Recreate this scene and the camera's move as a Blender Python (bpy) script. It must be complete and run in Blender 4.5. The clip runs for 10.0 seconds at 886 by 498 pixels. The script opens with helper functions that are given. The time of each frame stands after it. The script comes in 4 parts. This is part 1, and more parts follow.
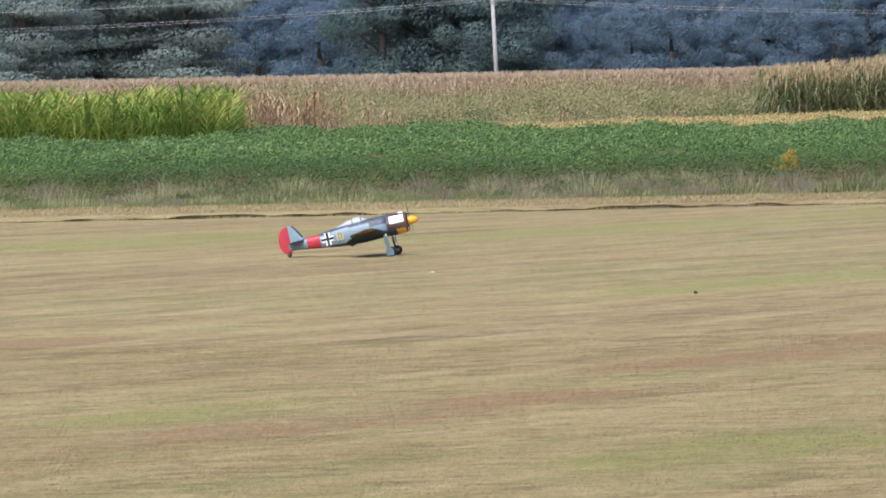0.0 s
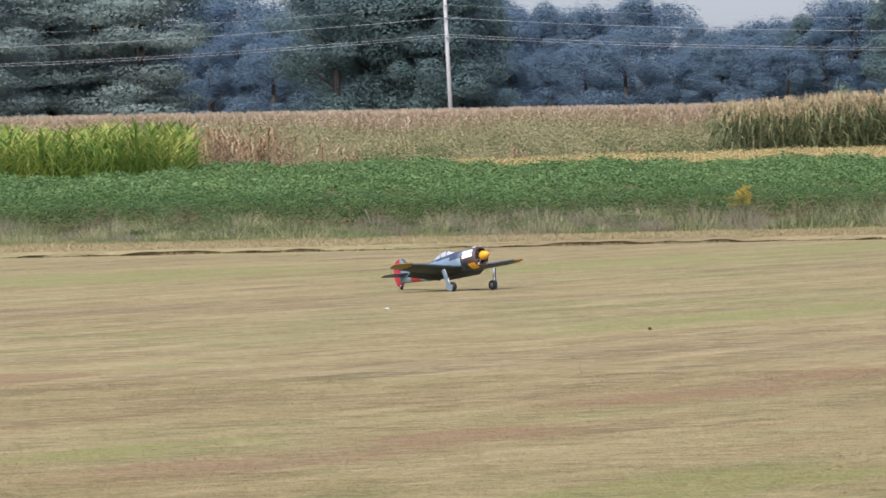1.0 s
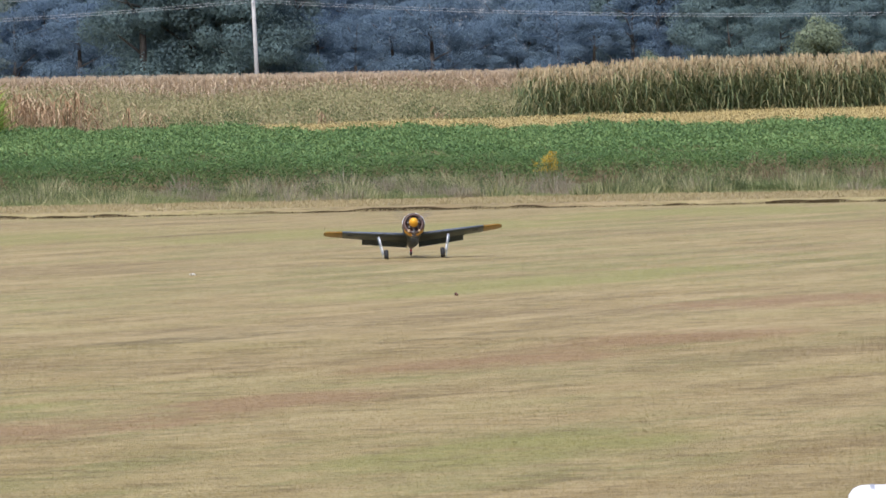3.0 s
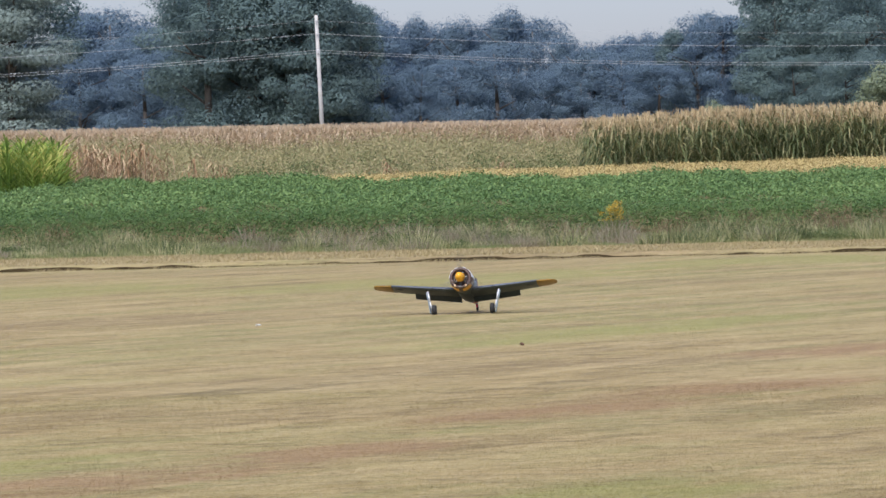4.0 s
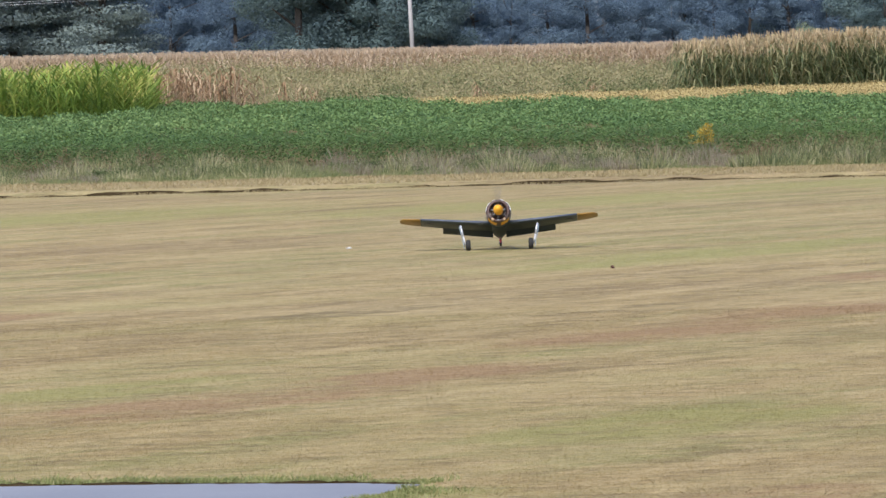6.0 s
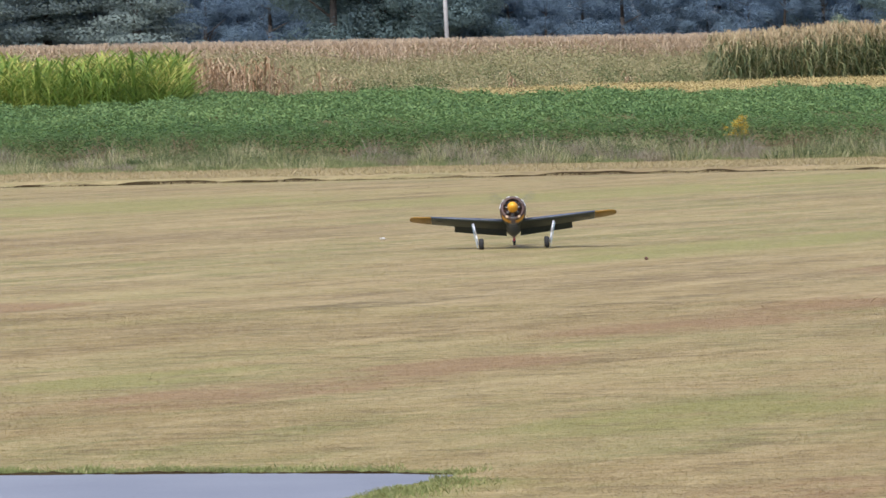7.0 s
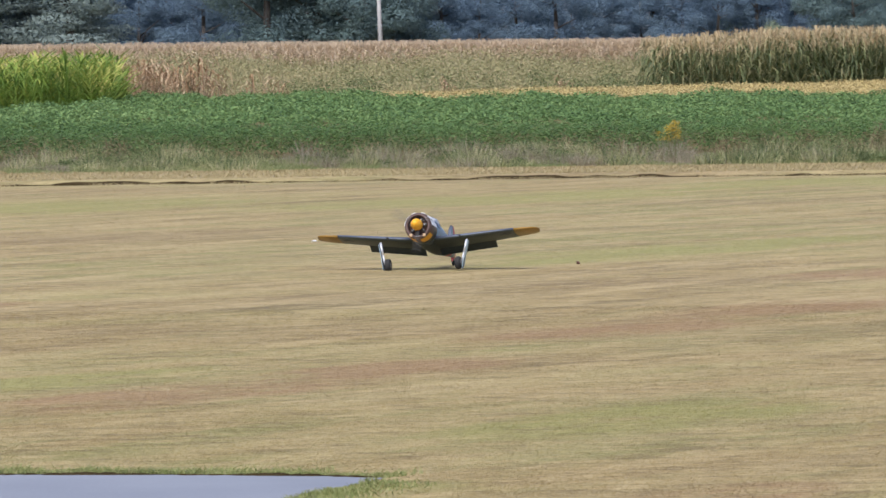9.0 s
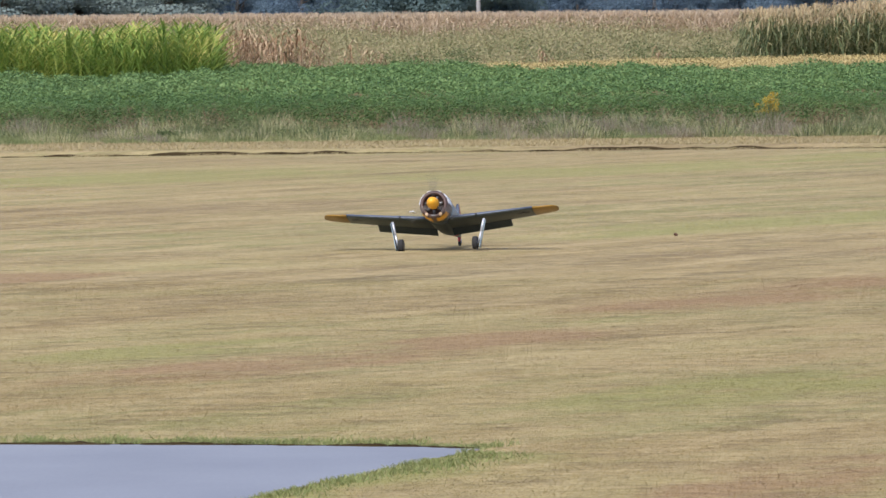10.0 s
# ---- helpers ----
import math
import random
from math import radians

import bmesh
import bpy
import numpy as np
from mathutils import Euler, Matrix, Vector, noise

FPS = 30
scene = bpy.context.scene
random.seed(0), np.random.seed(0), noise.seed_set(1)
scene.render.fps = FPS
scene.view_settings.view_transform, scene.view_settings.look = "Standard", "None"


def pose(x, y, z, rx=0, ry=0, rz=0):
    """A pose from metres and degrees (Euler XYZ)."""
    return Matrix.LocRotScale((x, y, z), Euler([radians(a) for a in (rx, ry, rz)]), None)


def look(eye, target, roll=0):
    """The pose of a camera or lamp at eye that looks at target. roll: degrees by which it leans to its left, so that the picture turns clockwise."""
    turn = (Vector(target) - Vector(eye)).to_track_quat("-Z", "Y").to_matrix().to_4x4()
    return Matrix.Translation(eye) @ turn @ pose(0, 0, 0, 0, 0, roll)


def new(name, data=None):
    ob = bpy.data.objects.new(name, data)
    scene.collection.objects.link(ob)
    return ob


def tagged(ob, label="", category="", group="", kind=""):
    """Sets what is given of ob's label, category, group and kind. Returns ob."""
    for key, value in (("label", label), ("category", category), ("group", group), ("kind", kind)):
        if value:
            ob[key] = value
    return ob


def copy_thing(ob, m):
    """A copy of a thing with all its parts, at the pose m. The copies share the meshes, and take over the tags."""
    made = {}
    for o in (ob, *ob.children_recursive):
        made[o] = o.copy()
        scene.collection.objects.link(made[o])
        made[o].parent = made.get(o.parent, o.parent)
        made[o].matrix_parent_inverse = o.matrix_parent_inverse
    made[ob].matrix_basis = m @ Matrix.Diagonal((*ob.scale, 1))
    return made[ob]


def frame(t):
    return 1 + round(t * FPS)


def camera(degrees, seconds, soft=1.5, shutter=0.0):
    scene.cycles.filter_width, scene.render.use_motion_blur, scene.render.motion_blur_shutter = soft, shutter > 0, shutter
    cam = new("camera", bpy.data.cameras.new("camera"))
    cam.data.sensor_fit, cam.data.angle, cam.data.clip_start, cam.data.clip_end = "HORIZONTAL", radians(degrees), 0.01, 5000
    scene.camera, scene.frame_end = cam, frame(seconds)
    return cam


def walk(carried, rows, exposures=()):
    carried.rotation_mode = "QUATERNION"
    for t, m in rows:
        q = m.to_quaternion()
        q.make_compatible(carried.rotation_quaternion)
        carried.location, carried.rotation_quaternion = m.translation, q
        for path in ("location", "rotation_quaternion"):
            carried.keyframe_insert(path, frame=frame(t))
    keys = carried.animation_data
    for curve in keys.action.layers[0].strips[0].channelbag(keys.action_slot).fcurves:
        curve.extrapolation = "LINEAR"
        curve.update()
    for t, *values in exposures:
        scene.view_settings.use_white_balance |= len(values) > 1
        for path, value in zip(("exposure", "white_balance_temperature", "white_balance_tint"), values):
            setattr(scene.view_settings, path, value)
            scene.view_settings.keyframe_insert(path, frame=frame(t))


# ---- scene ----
EYE = (0.0, 0.0, 1.82)
# seconds, turn to the right, tilt down, lean (degrees)
VIEWS = [
    (0, -1.4960, 1.3822, 1.079), (0.2, -1.3683, 1.2107, 1.051), (0.5, -1.3574, 1.0816, 1.008), (1, -1.0496, 1.0408, 1.076),
    (1.5, -0.3268, 1.1942, 1.125), (2, 0.0639, 1.5371, 1.029), (2.5, 0.4421, 1.7685, 0.942),
    (2.7, 0.6689, 1.6611, 0.968), (2.95, 0.8082, 1.4631, 1.001), (3.25, 0.6968, 1.1473, 1.044),
    (3.55, 0.4531, 0.8982, 1.098), (3.8, 0.2804, 0.8578, 1.159), (4, 0.1842, 0.9136, 1.214),
    (4.5, 0.0, 1.3514, 1.250), (5, -0.1790, 1.6117, 1.277), (5.5, -0.5094, 1.6403, 1.324),
    (5.7, -0.6130, 1.6227, 1.324), (6, -0.7015, 1.6339, 1.291), (6.25, -0.7198, 1.6774, 1.229),
    (6.5, -0.7499, 1.7212, 1.158), (6.8, -0.8833, 1.7335, 1.088), (7, -1.0281, 1.7170, 1.054),
    (7.5, -1.2331, 1.6065, 1.038), (8, -0.7587, 1.6105, 0.959), (8.2, -0.4508, 1.6421, 0.878), (8.5, -0.0940, 1.6733, 0.756),
    (9, -0.3732, 1.6961, 0.601), (9.5, -0.9527, 1.8086, 0.506), (10, -1.3131, 1.9654, 0.462),
]
cam = camera(8.5, 10.0, soft=1.5, shutter=0.3)
walk(cam, [(t, pose(*EYE, 90 - tilt, 0, -turn) @ pose(0, 0, 0, 0, 0, -lean)) for t, turn, tilt, lean in VIEWS],
     exposures=[(0, 0.85, 5850, 12), (10, 0.85, 5850, 12)])

# ---- light: a hazy, overcast afternoon ----
SUN_HEIGHT, SUN_TURN = 50.0, 200.0
world = bpy.data.worlds.new("sky")
scene.world = world
world.use_nodes = True
wn = world.node_tree.nodes
sky = wn.new("ShaderNodeTexSky")
sky.sky_type = "NISHITA"
sky.sun_disc = False
sky.sun_elevation, sky.sun_rotation = radians(SUN_HEIGHT), radians(SUN_TURN)
sky.air_density, sky.dust_density, sky.ozone_density = 1.0, 0.7, 2.5
veil = wn.new("ShaderNodeMix")
veil.data_type, veil.blend_type = "RGBA", "MULTIPLY"
veil.inputs[0].default_value, veil.inputs[7].default_value = 1.0, (0.71, 0.69, 0.84, 1)
world.node_tree.links.new(sky.outputs[0], veil.inputs[6])
world.node_tree.links.new(veil.outputs[2], wn["Background"].inputs[0])
wn["Background"].inputs[1].default_value = 0.076
sun = new("sun", bpy.data.lights.new("sun", "SUN"))
sun.data.energy, sun.data.angle, sun.data.color = 3.6, radians(60), (1.0, 0.93, 0.82)
toward = Vector((math.sin(radians(SUN_TURN)) * math.cos(radians(SUN_HEIGHT)), math.cos(radians(SUN_TURN)) * math.cos(radians(SUN_HEIGHT)), math.sin(radians(SUN_HEIGHT))))
sun.matrix_world = look(toward * 50, (0, 0, 0))

rng = np.random.default_rng(7)


# ---- materials ----
def nodes_of(name, rough=0.6, metal=0.0):
    m = bpy.data.materials.new(name)
    m.use_nodes = True
    nt = m.node_tree
    b = nt.nodes["Principled BSDF"]
    b.inputs["Roughness"].default_value = rough
    b.inputs["Metallic"].default_value = metal
    return m, nt, b


def ramp(nt, fac, stops):
    r = nt.nodes.new("ShaderNodeValToRGB")
    el = r.color_ramp.elements
    while len(el) < len(stops):
        el.new(0.5)
    for e, (p, c) in zip(el, stops):
        e.position, e.color = p, (*c, 1)
    nt.links.new(fac, r.inputs[0])
    return r.outputs[0]


def place(nt, scale=(1, 1, 1), local=False, turn=0.0):
    if local:
        src = nt.nodes.new("ShaderNodeTexCoord").outputs["Object"]
    else:
        src = nt.nodes.new("ShaderNodeNewGeometry").outputs["Position"]
    mp = nt.nodes.new("ShaderNodeMapping")
    mp.vector_type = "TEXTURE"
    mp.inputs["Scale"].default_value = [1 / v for v in scale]
    mp.inputs["Rotation"].default_value[2] = radians(turn)
    nt.links.new(src, mp.inputs[0])
    return mp.outputs[0]


def noisy(nt, scale, detail=4.0, stretch=(1, 1, 1), local=False, rough=0.55, turn=0.0):
    n = nt.nodes.new("ShaderNodeTexNoise")
    n.inputs["Scale"].default_value, n.inputs["Detail"].default_value, n.inputs["Roughness"].default_value = scale, detail, rough
    nt.links.new(place(nt, stretch, local, turn), n.inputs["Vector"])
    return n.outputs["Fac"]


def calc(nt, op, a, b=None):
    n = nt.nodes.new("ShaderNodeMath")
    n.operation = op
    for i, v in enumerate((a, b)):
        if v is None:
            continue
        if isinstance(v, (int, float)):
            n.inputs[i].default_value = v
        else:
            nt.links.new(v, n.inputs[i])
    return n.outputs[0]


def blend(nt, fac, a, b, mode="MIX"):
    n = nt.nodes.new("ShaderNodeMix")
    n.data_type, n.blend_type = "RGBA", mode
    for sock, v in ((n.inputs[0], fac), (n.inputs[6], a), (n.inputs[7], b)):
        if isinstance(v, (int, float)):
            sock.default_value = v
        elif isinstance(v, tuple):
            sock.default_value = (*v, 1)
        else:
            nt.links.new(v, sock)
    return n.outputs[2]


def bump(nt, b, height, strength=0.3, dist=0.01):
    n = nt.nodes.new("ShaderNodeBump")
    n.inputs["Strength"].default_value, n.inputs["Distance"].default_value = strength, dist
    nt.links.new(height, n.inputs["Height"])
    nt.links.new(n.outputs[0], b.inputs["Normal"])


def foliage(name, stops, patch=0.5, detail=3.0, island=0.5, thin=0.35, rough=0.55, stretch=(1, 1, 1)):
    """Leaves: colour by patches of the field and from leaf to leaf; light passes through."""
    m, nt, b = nodes_of(name, rough)
    isl = nt.nodes.new("ShaderNodeNewGeometry").outputs["Random Per Island"]
    fac = calc(nt, "ADD", calc(nt, "MULTIPLY", isl, island), calc(nt, "MULTIPLY", noisy(nt, patch, detail, stretch), 1.0 - island))
    col = ramp(nt, fac, stops)
    nt.links.new(col, b.inputs["Base Color"])
    b.inputs["Specular IOR Level"].default_value = 0.25
    if thin:
        shine_through(nt, b, col, thin)
    return m


def shine_through(nt, b, col, share):
    tr = nt.nodes.new("ShaderNodeBsdfTranslucent")
    nt.links.new(col, tr.inputs[0])
    mix = nt.nodes.new("ShaderNodeMixShader")
    mix.inputs[0].default_value = share
    nt.links.new(b.outputs[0], mix.inputs[1])
    nt.links.new(tr.outputs[0], mix.inputs[2])
    nt.links.new(mix.outputs[0], nt.nodes["Material Output"].inputs[0])


def spot(nt, x, y, rx, ry, turn=0.0):
    """1 inside a soft oval patch of the ground, 0 outside; its long side may lie askew."""
    src = nt.nodes.new("ShaderNodeNewGeometry").outputs["Position"]
    s = nt.nodes.new("ShaderNodeSeparateXYZ")
    nt.links.new(src, s.inputs[0])
    ex, ey = calc(nt, "SUBTRACT", s.outputs[0], x), calc(nt, "SUBTRACT", s.outputs[1], y)
    c, n = math.cos(radians(turn)), math.sin(radians(turn))
    dx = calc(nt, "DIVIDE", calc(nt, "ADD", calc(nt, "MULTIPLY", ex, c), calc(nt, "MULTIPLY", ey, n)), rx)
    dy = calc(nt, "DIVIDE", calc(nt, "SUBTRACT", calc(nt, "MULTIPLY", ey, c), calc(nt, "MULTIPLY", ex, n)), ry)
    d = calc(nt, "ADD", calc(nt, "MULTIPLY", dx, dx), calc(nt, "MULTIPLY", dy, dy))
    return calc(nt, "MAXIMUM", calc(nt, "SUBTRACT", 1.0, d), 0.0)


MOWN = 63.0
STRAW, PALE, DRYRED, GREEN, OLIVE = (0.319, 0.244, 0.116), (0.428, 0.341, 0.177), (0.282, 0.180, 0.098), (0.228, 0.216, 0.078), (0.187, 0.145, 0.071)


def lawn_material(name, blades):
    """Mown late-summer turf: straw with green flushes, dead reddish patches and mower stripes."""
    m, nt, b = nodes_of(name, 0.75)
    b.inputs["Specular IOR Level"].default_value = 0.15
    big = noisy(nt, 0.16, 4.0, (0.35, 1, 1), turn=MOWN)
    mid = noisy(nt, 1.0, 7.0, (0.25, 1, 1), rough=0.7, turn=MOWN)
    col = ramp(nt, calc(nt, "ADD", calc(nt, "MULTIPLY", big, 0.42), calc(nt, "MULTIPLY", mid, 0.58)),
               [(0.37, OLIVE), (0.45, STRAW), (0.50, (0.314, 0.251, 0.117)), (0.55, (0.273, 0.242, 0.106)), (0.63, GREEN)])
    # pale straw and dark thatch left in streaks along the mower's way
    pale = calc(nt, "MULTIPLY", ramp_value(nt, noisy(nt, 1.5, 7.0, (0.16, 1.0, 1), rough=0.68, turn=MOWN + 3), 0.50, 0.64), 0.85)
    col = blend(nt, pale, col, PALE)
    dark = calc(nt, "MULTIPLY", ramp_value(nt, noisy(nt, 1.25, 7.0, (0.18, 1.2, 1), rough=0.72, turn=MOWN - 3), 0.53, 0.68), 0.62)
    col = blend(nt, dark, col, OLIVE)
    # broad worn and yellow-green bands
    col = blend(nt, calc(nt, "MULTIPLY", ramp_value(nt, noisy(nt, 0.24, 5.0, (0.35, 1, 1), rough=0.6, turn=40), 0.51, 0.62), 0.5), col, (0.214, 0.158, 0.083))
    col = blend(nt, calc(nt, "MULTIPLY", ramp_value(nt, noisy(nt, 0.20, 5.0, (0.4, 1, 1), rough=0.6, turn=48), 0.53, 0.64), 0.45), col, (0.364, 0.321, 0.140))
    # small tufts, dry or green
    col = blend(nt, calc(nt, "MULTIPLY", ramp_value(nt, noisy(nt, 3.2, 6.0, (0.5, 1, 1), rough=0.75), 0.50, 0.64), 0.8), col, OLIVE)
    col = blend(nt, calc(nt, "MULTIPLY", ramp_value(nt, noisy(nt, 3.8, 5.0, (0.5, 1, 1), rough=0.7, turn=35), 0.51, 0.64), 0.7), col, PALE)
    # cut swaths, a mower's width apart and askew
    w = nt.nodes.new("ShaderNodeTexWave")
    w.wave_type, w.bands_direction = "BANDS", "Y"
    w.inputs["Scale"].default_value, w.inputs["Distortion"].default_value, w.inputs["Detail"].default_value, w.inputs["Detail Scale"].default_value = 0.21, 4.0, 5.0, 0.8
    nt.links.new(place(nt, (0.5, 1, 1), turn=MOWN), w.inputs["Vector"])
    col = blend(nt, calc(nt, "MULTIPLY", ramp_value(nt, w.outputs["Fac"], 0.55, 1.0), 0.28), col, PALE)
    ragged = ramp_value(nt, noisy(nt, 1.1, 7.0, (0.4, 1, 1), rough=0.72, turn=MOWN), 0.36, 0.62)
    dead = None
    for x, y, rx, ry in ((-1.75, 33.9, 2.6, 0.75), (-0.6, 36.6, 1.8, 0.6), (1.0, 42.0, 2.6, 0.8), (2.4, 45.4, 2.4, 0.9), (1.1, 25.5, 0.9, 0.55), (0.75, 24.3, 0.9, 0.5), (3.9, 53, 2.4, 1.2), (-4.6, 47, 1.8, 0.8)):
        s = spot(nt, x, y, rx, ry, MOWN)
        dead = s if dead is None else calc(nt, "ADD", dead, s)
    dead = calc(nt, "MINIMUM", calc(nt, "MULTIPLY", calc(nt, "MULTIPLY", dead, 1.5), ragged), 0.68)
    col = blend(nt, dead, col, DRYRED)
    lush = None
    for x, y, rx, ry in ((-2.55, 35.6, 2.0, 0.55), (-0.32, 26.15, 0.5, 0.42), (-0.75, 25.1, 0.9, 0.25), (0.85, 31.2, 2.2, 0.8), (-6.4, 82.5, 8.0, 3.2), (0.5, 86, 9.0, 2.4), (6.0, 96, 5.0, 3.0), (-1.35, 23.9, 0.6, 0.4), (1.8, 60, 6.0, 1.2)):
        s = spot(nt, x, y, rx, ry, MOWN)
        lush = s if lush is None else calc(nt, "ADD", lush, s)
    lush = calc(nt, "MINIMUM", calc(nt, "MULTIPLY", calc(nt, "MULTIPLY", lush, 1.5), ragged), 0.7)
    col = blend(nt, lush, col, (0.275, 0.268, 0.094))
    grain = calc(nt, "ADD", calc(nt, "MULTIPLY", noisy(nt, 9.0, 6.0, (0.55, 1, 1), rough=0.75), 0.6), calc(nt, "MULTIPLY", noisy(nt, 30.0, 3.0), 0.4))
    col = blend(nt, 0.75, col, ramp(nt, grain, [(0.36, (0.60, 0.57, 0.52)), (0.5, (0.98, 0.98, 0.97)), (0.64, (1.22, 1.21, 1.17))]), "MULTIPLY")
    if blades:
        isl = nt.nodes.new("ShaderNodeNewGeometry").outputs["Random Per Island"]
        col = blend(nt, 0.35, col, ramp(nt, isl, [(0.0, (0.5, 0.5, 0.45)), (0.5, (0.97, 0.97, 0.97)), (1.0, (1.4, 1.38, 1.3))]), "MULTIPLY")
    else:
        col = blend(nt, 0.8, col, ramp(nt, noisy(nt, 14.0, 4.0), [(0.3, (0.75, 0.72, 0.66)), (0.7, (1.1, 1.1, 1.1))]), "MULTIPLY")
        bump(nt, b, noisy(nt, 45.0, 4.0), 0.12, 0.006)
    nt.links.new(col, b.inputs["Base Color"])
    if blades:
        shine_through(nt, b, col, 0.5)
    return m


def ramp_value(nt, fac, lo, hi):
    n = nt.nodes.new("ShaderNodeMapRange")
    n.inputs[1].default_value, n.inputs[2].default_value = lo, hi
    nt.links.new(fac, n.inputs[0])
    return n.outputs[0]


def grained(name, c1, c2, scale, rough=0.6, metal=0.0, relief=0.2, local=True, fine=8.0):
    """A plain surface with stains at a large scale and grain at a small one."""
    m, nt, b = nodes_of(name, rough, metal)
    fac = calc(nt, "ADD", calc(nt, "MULTIPLY", noisy(nt, scale, 4.0, local=local), 0.6), calc(nt, "MULTIPLY", noisy(nt, scale * fine, 3.0, local=local), 0.4))
    nt.links.new(ramp(nt, fac, [(0.35, c1), (0.65, c2)]), b.inputs["Base Color"])
    if relief:
        bump(nt, b, noisy(nt, scale * fine, 3.0, local=local), relief, 0.002)
    return m


M_TURF = lawn_material("mown_turf", False)
M_BLADES = lawn_material("mown_blades", True)
# Bare soil of the turf edges, with their shade put into the colour.
M_SOIL = grained("shaded_soil", (0.028, 0.02, 0.01), (0.06, 0.044, 0.022), 2.0, 0.95, local=False)
M_FIELDSOIL = grained("field_soil", (0.11, 0.088, 0.045), (0.19, 0.15, 0.08), 0.6, 0.95, local=False)
for m in (M_SOIL, M_FIELDSOIL):
    m.node_tree.nodes["Principled BSDF"].inputs["Specular IOR Level"].default_value = 0.0
M_ASPHALT = grained("sealed_asphalt", (0.19, 0.20, 0.225), (0.24, 0.25, 0.275), 0.9, 0.62, relief=0.35, local=False, fine=60.0)
M_VERGE = foliage("dry_verge_grass", [(0.2, (0.27, 0.215, 0.11)), (0.5, (0.38, 0.305, 0.165)), (0.8, (0.33, 0.29, 0.135))], 0.6, 4.0, 0.5, 0.25)
M_FRINGE = foliage("green_fringe_grass", [(0.2, (0.15, 0.175, 0.055)), (0.55, (0.25, 0.285, 0.095)), (0.85, (0.38, 0.34, 0.165))], 1.5, 3.0, 0.6, 0.3)
M_WEED = foliage("rank_green_grass", [(0.25, (0.12, 0.155, 0.055)), (0.45, (0.20, 0.24, 0.09)), (0.65, (0.31, 0.30, 0.15)), (0.88, (0.40, 0.34, 0.20))], 0.8, 3.0, 0.2, 0.45)
M_HUMMOCK = foliage("pale_green_grass", [(0.41, (0.085, 0.11, 0.045)), (0.48, (0.18, 0.205, 0.08)), (0.55, (0.31, 0.31, 0.145)), (0.64, (0.44, 0.40, 0.23))], 1.3, 3.0, 0.25, 0.25)
M_BUSH = foliage("bushy_weed_leaf", [(0.36, (0.06, 0.085, 0.03)), (0.5, (0.12, 0.155, 0.055)), (0.64, (0.20, 0.23, 0.09)), (0.8, (0.30, 0.29, 0.15))], 1.3, 3.0, 0.2, 0.35)
M_SEED = foliage("faded_seed_heads", [(0.25, (0.20, 0.17, 0.105)), (0.5, (0.30, 0.262, 0.178)), (0.8, (0.41, 0.365, 0.26))], 0.5, 3.0, 0.5, 0.45)
M_DOCK = foliage("rusty_dock_weed", [(0.25, (0.13, 0.09, 0.05)), (0.6, (0.24, 0.17, 0.10)), (0.85, (0.26, 0.25, 0.12))], 0.6, 3.0, 0.6, 0.25)
M_BLOOM = foliage("goldenrod_bloom", [(0.2, (0.42, 0.29, 0.04)), (0.8, (0.56, 0.41, 0.07))], 2.0, 2.0, 0.7, 0.3)
M_BEAN = foliage("bean_leaf", [(0.25, (0.06, 0.112, 0.04)), (0.45, (0.12, 0.205, 0.068)), (0.62, (0.19, 0.285, 0.095)), (0.85, (0.30, 0.385, 0.15))], 0.7, 4.0, 0.3, 0.35, stretch=(0.5, 1, 1))
M_BEANRIPE = foliage("ripening_bean_leaf", [(0.2, (0.42, 0.325, 0.135)), (0.6, (0.54, 0.42, 0.185)), (0.9, (0.48, 0.42, 0.16))], 0.4, 3.0, 0.6, 0.3)
M_CORNGREEN = foliage("corn_leaf_green", [(0.2, (0.075, 0.10, 0.042)), (0.5, (0.145, 0.175, 0.068)), (0.72, (0.32, 0.29, 0.14))], 0.3, 3.0, 0.6, 0.3)
M_CORNBRIGHT = foliage("corn_leaf_bright", [(0.38, (0.12, 0.20, 0.04)), (0.50, (0.26, 0.35, 0.065)), (0.58, (0.44, 0.44, 0.11)), (0.66, (0.58, 0.50, 0.17))], 0.3, 4.0, 0.22, 0.4)
M_CORNLOW = foliage("corn_leaf_lush", [(0.3, (0.10, 0.165, 0.035)), (0.5, (0.20, 0.30, 0.055)), (0.7, (0.40, 0.43, 0.10))], 0.45, 3.0, 0.3, 0.4)
M_CORNDRY = foliage("corn_leaf_dry", [(0.2, (0.22, 0.13, 0.065)), (0.55, (0.38, 0.25, 0.135)), (0.9, (0.66, 0.51, 0.33))], 0.5, 3.0, 0.7, 0.3)
M_TASSELPALE = foliage("corn_tassel_pale", [(0.2, (0.49, 0.385, 0.255)), (0.6, (0.57, 0.455, 0.315)), (0.9, (0.62, 0.51, 0.36))], 0.3, 3.0, 0.12, 0.35)
M_CORNBROWN = foliage("corn_leaf_withered", [(0.2, (0.17, 0.12, 0.065)), (0.5, (0.32, 0.23, 0.14)), (0.75, (0.27, 0.24, 0.12)), (0.92, (0.58, 0.46, 0.33))], 0.6, 3.0, 0.6, 0.35)
M_CORNTURN = foliage("corn_leaf_turning", [(0.2, (0.20, 0.18, 0.08)), (0.5, (0.34, 0.29, 0.145)), (0.85, (0.50, 0.40, 0.24))], 0.5, 3.0, 0.6, 0.35)
M_TASSEL = foliage("corn_tassel", [(0.2, (0.41, 0.30, 0.165)), (0.6, (0.55, 0.425, 0.245)), (0.9, (0.63, 0.515, 0.30))], 0.3, 3.0, 0.6, 0.3)
